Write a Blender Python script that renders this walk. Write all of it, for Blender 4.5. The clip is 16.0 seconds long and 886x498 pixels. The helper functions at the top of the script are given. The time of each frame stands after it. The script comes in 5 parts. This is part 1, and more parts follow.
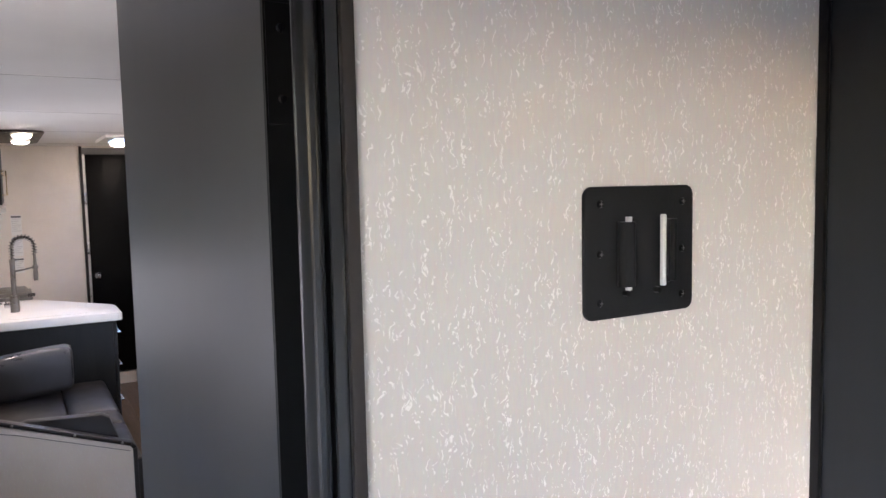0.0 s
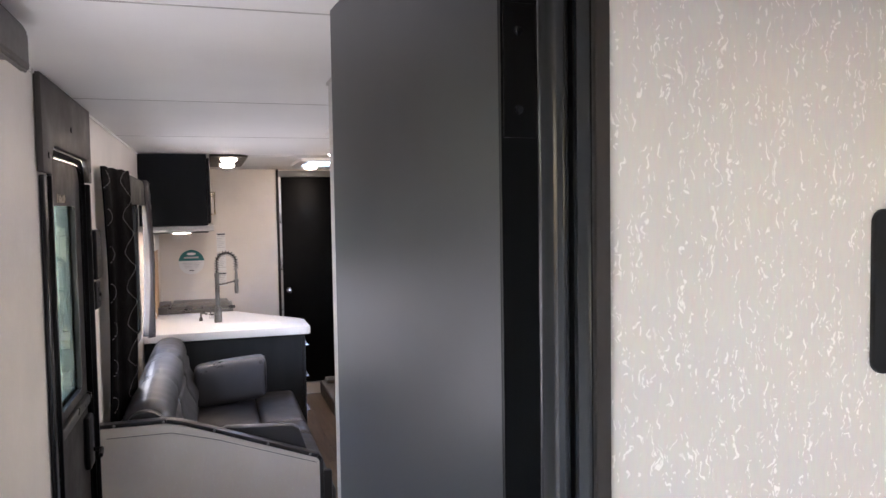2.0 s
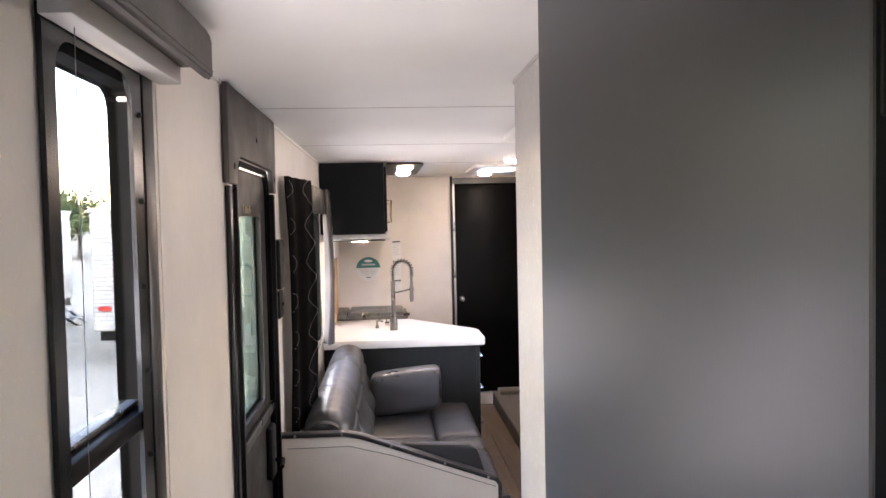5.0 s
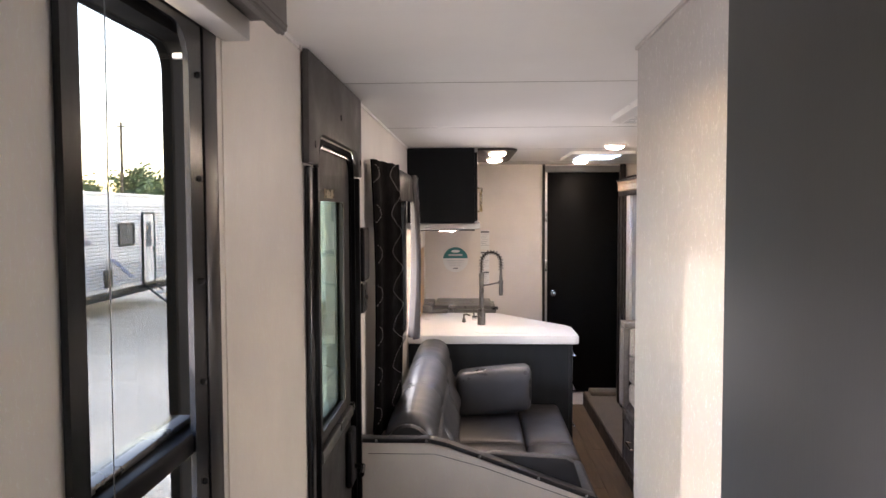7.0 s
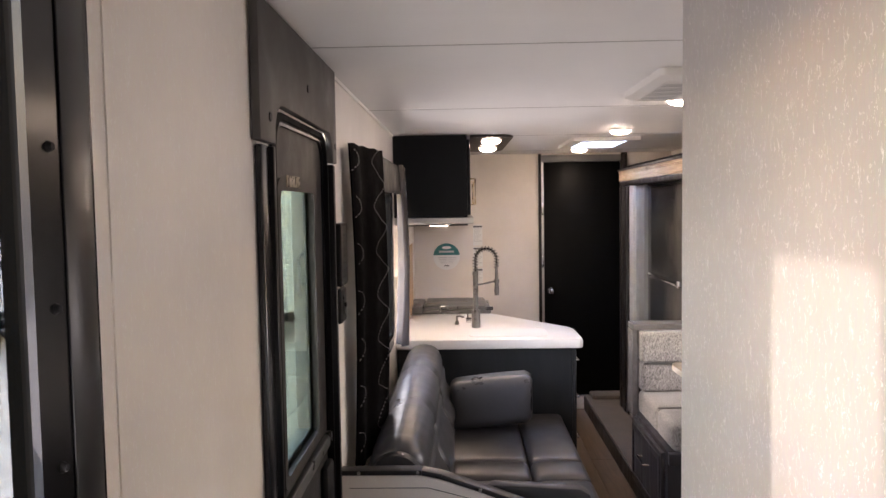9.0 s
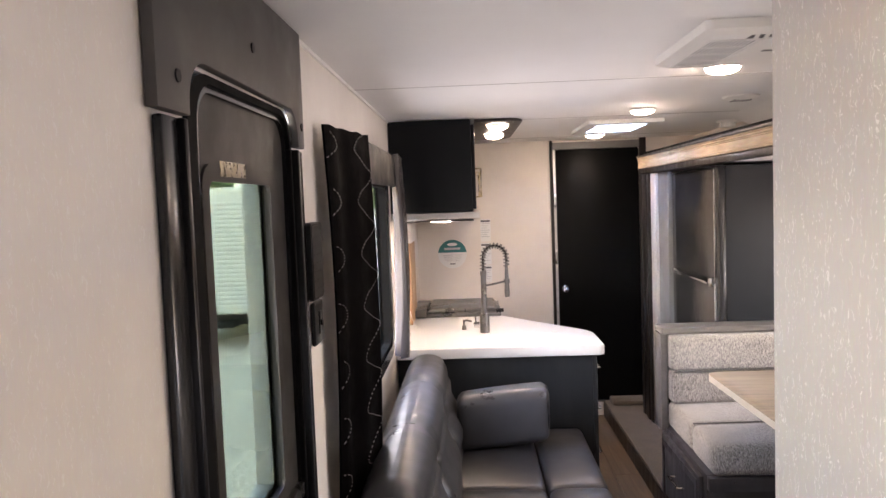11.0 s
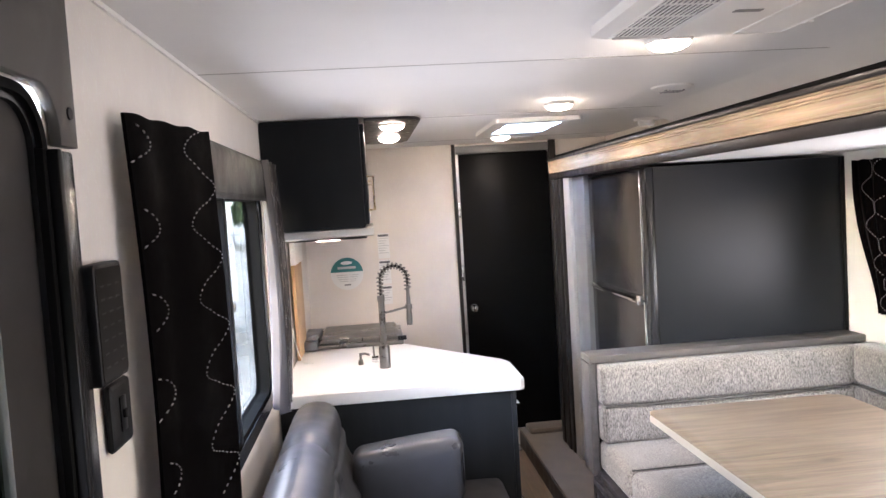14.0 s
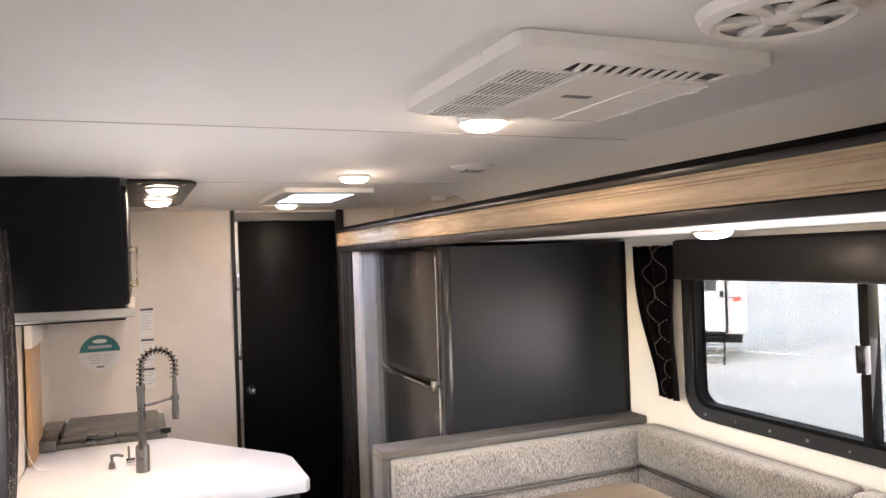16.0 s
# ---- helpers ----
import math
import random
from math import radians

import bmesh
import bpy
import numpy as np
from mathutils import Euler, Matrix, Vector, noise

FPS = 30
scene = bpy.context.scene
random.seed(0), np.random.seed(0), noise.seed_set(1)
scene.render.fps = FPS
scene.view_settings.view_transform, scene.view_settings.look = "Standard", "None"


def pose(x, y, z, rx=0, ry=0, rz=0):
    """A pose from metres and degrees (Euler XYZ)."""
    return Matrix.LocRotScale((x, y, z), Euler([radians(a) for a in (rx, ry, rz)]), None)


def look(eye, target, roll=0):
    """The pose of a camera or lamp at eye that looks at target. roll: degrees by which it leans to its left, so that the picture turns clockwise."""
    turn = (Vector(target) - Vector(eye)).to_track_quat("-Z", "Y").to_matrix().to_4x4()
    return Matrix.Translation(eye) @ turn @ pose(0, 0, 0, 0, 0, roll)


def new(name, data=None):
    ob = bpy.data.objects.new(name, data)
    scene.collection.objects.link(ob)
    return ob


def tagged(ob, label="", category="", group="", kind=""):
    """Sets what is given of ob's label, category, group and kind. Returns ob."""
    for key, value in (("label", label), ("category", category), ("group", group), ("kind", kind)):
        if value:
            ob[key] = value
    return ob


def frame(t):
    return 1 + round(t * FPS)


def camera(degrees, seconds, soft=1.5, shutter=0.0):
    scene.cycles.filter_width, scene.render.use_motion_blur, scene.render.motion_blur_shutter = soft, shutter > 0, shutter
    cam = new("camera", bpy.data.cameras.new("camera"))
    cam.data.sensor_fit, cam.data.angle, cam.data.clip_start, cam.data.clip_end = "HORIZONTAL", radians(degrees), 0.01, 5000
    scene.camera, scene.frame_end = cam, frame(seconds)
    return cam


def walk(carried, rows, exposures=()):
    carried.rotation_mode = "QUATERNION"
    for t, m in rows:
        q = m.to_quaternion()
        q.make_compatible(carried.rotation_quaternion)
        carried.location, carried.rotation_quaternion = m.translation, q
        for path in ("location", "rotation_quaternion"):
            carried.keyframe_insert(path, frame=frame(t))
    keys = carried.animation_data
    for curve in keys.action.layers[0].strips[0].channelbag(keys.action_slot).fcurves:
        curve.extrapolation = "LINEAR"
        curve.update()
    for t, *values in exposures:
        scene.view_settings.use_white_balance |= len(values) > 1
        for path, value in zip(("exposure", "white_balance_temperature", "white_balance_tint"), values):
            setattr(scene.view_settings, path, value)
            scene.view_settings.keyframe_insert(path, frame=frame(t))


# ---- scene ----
cam = camera(61.4, 16.0)
EXPOSURE = [(0.0, 6.05, 6100, 25), (2.5, 6.3, 6100, 25), (3.5, 6.7, 6350, 25), (6.0, 6.5, 6550, 25), (8.0, 6.02, 6800, 26), (9.5, 6.2, 6700, 27), (12.0, 6.6, 6600, 26), (14.5, 6.65, 6050, 22), (16.0, 6.4, 6700, 23)]
PATH = [
    (0, (0.475, 2.281, 1.666), (1.472, 4.007, 1.497), -1.2),
    (0.5, (0.469, 2.303, 1.67), (1.383, 4.075, 1.513), -1.4),
    (1, (0.467, 2.331, 1.666), (1.283, 4.152, 1.529), -1.8),
    (1.5, (0.462, 2.356, 1.667), (1.189, 4.216, 1.551), -1.5),
    (2, (0.454, 2.38, 1.666), (1.039, 4.289, 1.563), -0.9),
    (2.5, (0.449, 2.411, 1.667), (0.899, 4.357, 1.567), -1.4),
    (3, (0.437, 2.439, 1.669), (0.794, 4.405, 1.582), -1.5),
    (3.5, (0.44, 2.473, 1.671), (0.736, 4.449, 1.593), -1.6),
    (6, (0.427, 2.706, 1.68), (0.458, 4.704, 1.587), -0.7),
    (6.5, (0.415, 2.774, 1.676), (0.381, 4.771, 1.569), -0.5),
    (7, (0.407, 2.865, 1.674), (0.327, 4.861, 1.57), -0.2),
    (7.5, (0.394, 2.989, 1.677), (0.288, 4.983, 1.575), -0.0),
    (8, (0.383, 3.07, 1.669), (0.287, 5.065, 1.567), -0.4),
    (8.5, (0.381, 3.159, 1.661), (0.322, 5.155, 1.554), -0.8),
    (9, (0.386, 3.263, 1.662), (0.334, 5.259, 1.545), -0.9),
    (9.5, (0.391, 3.388, 1.67), (0.324, 5.383, 1.543), -1.3),
    (11.8, (0.414, 3.841, 1.652), (0.354, 5.836, 1.52), -2.7),
    (12, (0.411, 3.878, 1.652), (0.375, 5.874, 1.527), -2.6),
    (12.5, (0.402, 3.957, 1.65), (0.421, 5.953, 1.536), -2.6),
    (13, (0.397, 4.06, 1.646), (0.454, 6.054, 1.51), -3.0),
    (13.5, (0.421, 4.194, 1.66), (0.534, 6.186, 1.52), -3.5),
    (14, (0.45, 4.293, 1.673), (0.632, 6.281, 1.552), -3.5),
    (14.5, (0.464, 4.358, 1.684), (0.718, 6.339, 1.579), -3.4),
    (15, (0.468, 4.437, 1.702), (0.843, 6.4, 1.625), -3.2),
    (15.5, (0.468, 4.52, 1.721), (1.015, 6.444, 1.694), -2.7),
    (16, (0.462, 4.571, 1.735), (1.223, 6.42, 1.755), -2.0),
]
walk(cam, [(t, look(eye, target, roll)) for t, eye, target, roll in PATH], EXPOSURE)

# ---------------------------------------------------------------- light
SUN_DIR = Vector((0.80, 0.365, -0.305)).normalized()      # the way the sunlight travels
world = bpy.data.worlds.new("world")
scene.world = world
world.use_nodes = True
wn = world.node_tree
wn.nodes.clear()
w_out = wn.nodes.new("ShaderNodeOutputWorld")
w_bg = wn.nodes.new("ShaderNodeBackground")
w_sky = wn.nodes.new("ShaderNodeTexSky")
w_sky.sky_type = "NISHITA"
w_sky.sun_disc = False
w_sky.sun_elevation = math.asin(-SUN_DIR.z)
w_sky.sun_rotation = math.atan2(-SUN_DIR.x, -SUN_DIR.y)
w_sky.air_density = 1.0
w_sky.dust_density = 0.15
w_bg.inputs["Strength"].default_value = 0.15
wn.links.new(w_sky.outputs[0], w_bg.inputs["Color"])
wn.links.new(w_bg.outputs[0], w_out.inputs["Surface"])
sun = new("sun", bpy.data.lights.new("sun", "SUN"))
sun.data.energy = 0.031
sun.data.angle = radians(1.5)
sun.data.color = (1.0, 0.93, 0.80)
sun.matrix_world = look((0, 0, 30), Vector((0, 0, 30)) + SUN_DIR)



def daylight(name, at, towards, size, watts):
    """An area lamp in a window's opening that stands in for the light off the sunlit lot."""
    a = new(name, bpy.data.lights.new(name, "AREA"))
    a.data.shape = "RECTANGLE"
    a.data.size, a.data.size_y = size
    a.data.energy = watts
    a.data.color = (0.98, 0.97, 0.95)
    a.matrix_world = look(at, Vector(at) + Vector(towards))


daylight("daylight_tall_window", (-0.012, 3.79, 1.52), (1.0, 0.1, 0.4), (0.32, 0.70), 0.047)
daylight("daylight_sofa_window", (-0.027, 6.62, 1.35), (1.0, 0, 0.1), (1.02, 0.70), 0.13)
daylight("daylight_dinette_window", (2.545, 6.27, 1.39), (-1.0, 0, 0.15), (1.30, 0.55), 0.30)
daylight("daylight_entry_door", (-0.015, 5.05, 1.38), (1.0, 0, 0.1), (0.33, 0.60), 0.03)
daylight("daylight_bedroom_window", (-0.012, 1.78, 1.40), (1.0, 0.2, 0.4), (0.95, 0.9), 0.09)


# ---------------------------------------------------------------- mesh helpers
ORIGIN = {}


def bm_box(bm, lo, hi, bevel=0.0, seg=2):
    r = bmesh.ops.create_cube(bm, size=1.0)
    vs = r["verts"]
    for v in vs:
        for k in range(3):
            v.co[k] = lo[k] if v.co[k] < 0 else hi[k]
    if bevel > 0:
        es = list({e for v in vs for e in v.link_edges})
        bmesh.ops.bevel(bm, geom=es, offset=bevel, segments=seg, affect="EDGES", profile=0.5)
    return bm


def bm_cyl(bm, p0, p1, r0, r1=None, n=16):
    p0, p1 = Vector(p0), Vector(p1)
    r1 = r0 if r1 is None else r1
    d = p1 - p0
    q = d.to_track_quat("Z", "Y")
    rings = []
    for p, r in ((p0, r0), (p1, r1)):
        rings.append([bm.verts.new(p + q @ Vector((r * math.cos(2 * math.pi * i / n), r * math.sin(2 * math.pi * i / n), 0))) for i in range(n)])
    for i in range(n):
        j = (i + 1) % n
        bm.faces.new((rings[0][i], rings[0][j], rings[1][j], rings[1][i]))
    bm.faces.new(rings[0][::-1])
    bm.faces.new(rings[1])
    return bm


def bm_lathe(bm, centre, profile, n=24):
    """profile: (radius, z) from the bottom to the top, round a vertical axis."""
    c = Vector(centre)
    rings = []
    for r, z in profile:
        if r < 1e-5:
            rings.append([bm.verts.new(c + Vector((0, 0, z)))])
        else:
            rings.append([bm.verts.new(c + Vector((r * math.cos(2 * math.pi * i / n), r * math.sin(2 * math.pi * i / n), z))) for i in range(n)])
    for a, b in zip(rings, rings[1:]):
        for i in range(n):
            j = (i + 1) % n
            if len(a) == 1 and len(b) == 1:
                continue
            if len(a) == 1:
                bm.faces.new((a[0], b[j], b[i]))
            elif len(b) == 1:
                bm.faces.new((a[i], a[j], b[0]))
            else:
                bm.faces.new((a[i], a[j], b[j], b[i]))
    bmesh.ops.recalc_face_normals(bm, faces=bm.faces)
    return bm


def bm_tube(bm, pts, r, n=8, closed=False):
    pts = [Vector(p) for p in pts]
    rings = []
    up = Vector((0, 0, 1))
    for i, p in enumerate(pts):
        a = pts[i - 1] if (i > 0 or closed) else p
        b = pts[(i + 1) % len(pts)] if (i < len(pts) - 1 or closed) else p
        t = (b - a).normalized()
        s = t.cross(up)
        if s.length < 0.05:
            s = t.cross(Vector((0.3, 1, 0)))
        s.normalize()
        u = s.cross(t).normalized()
        rad = r[i] if isinstance(r, (list, tuple)) else r
        rings.append([bm.verts.new(p + s * rad * math.cos(2 * math.pi * k / n) + u * rad * math.sin(2 * math.pi * k / n)) for k in range(n)])
    m = len(rings)
    for i in range(m if closed else m - 1):
        a, b = rings[i], rings[(i + 1) % m]
        for k in range(n):
            l = (k + 1) % n
            bm.faces.new((a[k], a[l], b[l], b[k]))
    if not closed:
        bm.faces.new(rings[0][::-1])
        bm.faces.new(rings[-1])
    bmesh.ops.recalc_face_normals(bm, faces=bm.faces)
    return bm


def lay(axis, p, h):
    """A flat point p at height h along an axis."""
    if axis == "x":
        return Vector((h, p[0], p[1]))
    if axis == "y":
        return Vector((p[0], h, p[1]))
    return Vector((p[0], p[1], h))


def bm_prism(bm, poly, axis, a, b, bevel=0.0):
    lo = [bm.verts.new(lay(axis, p, a)) for p in poly]
    hi = [bm.verts.new(lay(axis, p, b)) for p in poly]
    n = len(poly)
    fs = [bm.faces.new(lo), bm.faces.new(hi[::-1])]
    for i in range(n):
        j = (i + 1) % n
        fs.append(bm.faces.new((lo[i], hi[i], hi[j], lo[j])))
    bmesh.ops.recalc_face_normals(bm, faces=fs)
    if bevel > 0:
        es = [e for e in fs[0].edges] + [e for e in fs[1].edges]
        bmesh.ops.bevel(bm, geom=es, offset=bevel, segments=2, affect="EDGES", profile=0.5)
    return bm


def rrect(a0, b0, a1, b1, r, n=6):
    out = []
    for cx, cy, st in ((a1 - r, b1 - r, 0), (a0 + r, b1 - r, 90), (a0 + r, b0 + r, 180), (a1 - r, b0 + r, 270)):
        for k in range(n + 1):
            t = radians(st + 90 * k / n)
            out.append((cx + r * math.cos(t), cy + r * math.sin(t)))
    return out


def bm_ring(bm, outer, inner, axis, a, b):
    """A flat frame between two outlines of the same count."""
    n = len(outer)
    v = [[bm.verts.new(lay(axis, p, h)) for p in o] for o, h in ((outer, a), (outer, b), (inner, b), (inner, a))]
    fs = []
    for s in range(4):
        p, q = v[s], v[(s + 1) % 4]
        for i in range(n):
            j = (i + 1) % n
            fs.append(bm.faces.new((p[i], p[j], q[j], q[i])))
    bmesh.ops.recalc_face_normals(bm, faces=fs)
    return bm


def stops(lo, hi, r, n):
    a = [lo, lo + 0.12 * r, lo + 0.35 * r, lo + 0.65 * r, lo + r]
    m = [lo + r + (hi - lo - 2 * r) * k / n for k in range(1, n)]
    return a + m + [hi - r, hi - 0.65 * r, hi - 0.35 * r, hi - 0.12 * r, hi]


def bm_cushion(bm, lo, hi, r, puff=(0, 0, 0), n=6, dent=None):
    """A soft rounded block. puff: how far each pair of faces swells. dent: function of a point that gives an offset."""
    lo, hi = Vector(lo), Vector(hi)
    ax = [stops(lo[k], hi[k], r, n) for k in range(3)]
    made = []
    for k in range(3):
        i, j = (k + 1) % 3, (k + 2) % 3
        for side in (0, -1):
            grid = []
            for u in ax[i]:
                row = []
                for w in ax[j]:
                    p = Vector((0, 0, 0))
                    p[k], p[i], p[j] = ax[k][side], u, w
                    row.append(bm.verts.new(p))
                grid.append(row)
                made += row
            for a in range(len(grid) - 1):
                for b in range(len(grid[0]) - 1):
                    f = (grid[a][b], grid[a + 1][b], grid[a + 1][b + 1], grid[a][b + 1])
                    bm.faces.new(f if side else f[::-1])
    c, h = (lo + hi) / 2, (hi - lo) / 2
    for v in made:
        p = v.co.copy()
        q = Vector([min(max(p[k], lo[k] + r), hi[k] - r) for k in range(3)])
        d = p - q
        if d.length > 1e-9:
            p = q + d.normalized() * r
        u = [(p[k] - c[k]) / h[k] for k in range(3)]
        o = Vector((0, 0, 0))
        for k in range(3):
            i, j = (k + 1) % 3, (k + 2) % 3
            o[k] = puff[k] * u[k] * (1 - u[i] ** 2) * (1 - u[j] ** 2)
        if dent:
            o += dent(p, u)
        v.co = p + o
    bmesh.ops.remove_doubles(bm, verts=made, dist=0.0004)
    return bm


def bm_wall(bm, axis, a, b, us, vs, holes):
    """A slab across an axis between a and b, with right-angled holes (u0, v0, u1, v1)."""
    us = sorted(set(list(us) + [h[0] for h in holes] + [h[2] for h in holes]))
    vs = sorted(set(list(vs) + [h[1] for h in holes] + [h[3] for h in holes]))

    def solid(i, j):
        if i < 0 or j < 0 or i >= len(us) - 1 or j >= len(vs) - 1:
            return False
        cu, cv = (us[i] + us[i + 1]) / 2, (vs[j] + vs[j + 1]) / 2
        return not any(h[0] < cu < h[2] and h[1] < cv < h[3] for h in holes)

    def quad(pts):
        bm.faces.new([bm.verts.new(lay(axis, p, h)) for p, h in pts])

    for i in range(len(us) - 1):
        for j in range(len(vs) - 1):
            if not solid(i, j):
                continue
            A, B, C, D = (us[i], vs[j]), (us[i + 1], vs[j]), (us[i + 1], vs[j + 1]), (us[i], vs[j + 1])
            for h in (a, b):
                quad([(A, h), (B, h), (C, h), (D, h)])
            for (di, dj), (P, Q) in (((-1, 0), (A, D)), ((1, 0), (B, C)), ((0, -1), (A, B)), ((0, 1), (D, C))):
                if not solid(i + di, j + dj):
                    quad([(P, a), (Q, a), (Q, b), (P, b)])
    bmesh.ops.remove_doubles(bm, verts=bm.verts, dist=0.0001)
    bmesh.ops.recalc_face_normals(bm, faces=bm.faces)
    return bm


def finish(name, bm, material, smooth=True, sharp=35):
    if smooth:
        for f in bm.faces:
            f.smooth = True
        for e in bm.edges:
            if len(e.link_faces) == 2 and e.calc_face_angle(0) > radians(sharp):
                e.smooth = False
    me = bpy.data.meshes.new(name)
    bm.to_mesh(me)
    bm.free()
    me.materials.append(material)
    return new(name, me)


def thing(name, at, label, category, group="", kind=""):
    """An Empty at a thing's base that takes its parts."""
    ob = new(name)
    ob.empty_display_size = 0.05
    ob.location = at
    ORIGIN[ob.name] = Vector(at)
    return tagged(ob, label, category, group, kind)


def part(name, bm, material, parent, label="", smooth=True, sharp=35):
    o = ORIGIN.get(parent.name, Vector((0, 0, 0)))
    bmesh.ops.translate(bm, verts=bm.verts, vec=-o)
    ob = finish(name, bm, material, smooth, sharp)
    ob.parent = parent
    ORIGIN[ob.name] = o
    return tagged(ob, label)


def structure(name, bm, material, label="", category="", smooth=False, kind="structure"):
    ob = finish(name, bm, material, smooth)
    return tagged(ob, label, category, "", kind)


def solo(name, bm, material, at, label, category, group="", kind="", smooth=True, sharp=35):
    """A thing of one mesh with its origin at its base."""
    bmesh.ops.translate(bm, verts=bm.verts, vec=-Vector(at))
    ob = finish(name, bm, material, smooth, sharp)
    ob.location = at
    ORIGIN[ob.name] = Vector(at)
    return tagged(ob, label, category, group, kind)


def B():
    return bmesh.new()


# ---------------------------------------------------------------- materials
def nodes_of(name):
    m = bpy.data.materials.new(name)
    m.use_nodes = True
    t = m.node_tree
    b = t.nodes["Principled BSDF"]
    tc = t.nodes.new("ShaderNodeTexCoord")
    return m, t, b, tc


def mapped(t, tc, scale, out="Object"):
    mp = t.nodes.new("ShaderNodeMapping")
    mp.inputs["Scale"].default_value = scale
    t.links.new(tc.outputs[out], mp.inputs["Vector"])
    return mp


def noise_node(t, vec, scale, detail=4, rough=0.6, warp=0.0):
    n = t.nodes.new("ShaderNodeTexNoise")
    n.inputs["Scale"].default_value = scale
    n.inputs["Detail"].default_value = detail
    n.inputs["Roughness"].default_value = rough
    n.inputs["Distortion"].default_value = warp
    t.links.new(vec.outputs[0], n.inputs["Vector"])
    return n


def ramp(t, fac, stops_):
    r = t.nodes.new("ShaderNodeValToRGB")
    e = r.color_ramp.elements
    while len(e) < len(stops_):
        e.new(0.5)
    for k, (p, c) in enumerate(stops_):
        e[k].position = p
        e[k].color = (*c, 1) if len(c) == 3 else c
    t.links.new(fac, r.inputs["Fac"])
    return r


def mixc(t, fac, a, b, mode="MIX"):
    m = t.nodes.new("ShaderNodeMix")
    m.data_type = "RGBA"
    m.blend_type = mode
    for sock, v in ((m.inputs[0], fac), (m.inputs[6], a), (m.inputs[7], b)):
        if isinstance(v, (int, float)):
            sock.default_value = v
        elif isinstance(v, tuple):
            sock.default_value = (*v, 1)
        else:
            t.links.new(v, sock)
    return m.outputs[2]


def math_node(t, op, a, b=0.0, clamp=False):
    m = t.nodes.new("ShaderNodeMath")
    m.operation = op
    m.use_clamp = clamp
    for s_, v in ((m.inputs[0], a), (m.inputs[1], b)):
        if isinstance(v, (int, float)):
            s_.default_value = v
        else:
            t.links.new(v, s_)
    return m.outputs[0]


def bump(t, b, height, strength, dist=0.002):
    n = t.nodes.new("ShaderNodeBump")
    n.inputs["Strength"].default_value = strength
    n.inputs["Distance"].default_value = dist
    t.links.new(height, n.inputs["Height"])
    t.links.new(n.outputs[0], b.inputs["Normal"])


def plain(name, col, rough=0.5, metal=0.0, var=0.12, scale=6.0, bstr=0.15, bscale=180.0, stretch=(1, 1, 1), coat=0.0, rvar=0.12, spec=0.5):
    """Paint, plastic or metal with large stains, a fine grain and uneven gloss."""
    m, t, b, tc = nodes_of(name)
    mp = mapped(t, tc, stretch)
    n1 = noise_node(t, mp, scale, 5, 0.65)
    n2 = noise_node(t, mp, bscale, 2, 0.5)
    lo = tuple(c * (1 - var) for c in col)
    hi = tuple(min(1, c * (1 + var)) for c in col)
    r = ramp(t, n1.outputs["Fac"], [(0.3, lo), (0.7, hi)])
    t.links.new(r.outputs["Color"], b.inputs["Base Color"])
    rr = ramp(t, n1.outputs["Fac"], [(0.3, (max(0.03, rough - rvar),) * 3), (0.7, (min(1, rough + rvar),) * 3)])
    t.links.new(rr.outputs["Color"], b.inputs["Roughness"])
    b.inputs["Metallic"].default_value = metal
    b.inputs["Coat Weight"].default_value = coat
    b.inputs["Specular IOR Level"].default_value = spec
    if bstr > 0:
        bump(t, b, n2.outputs["Fac"], bstr, 0.0006)
    return m


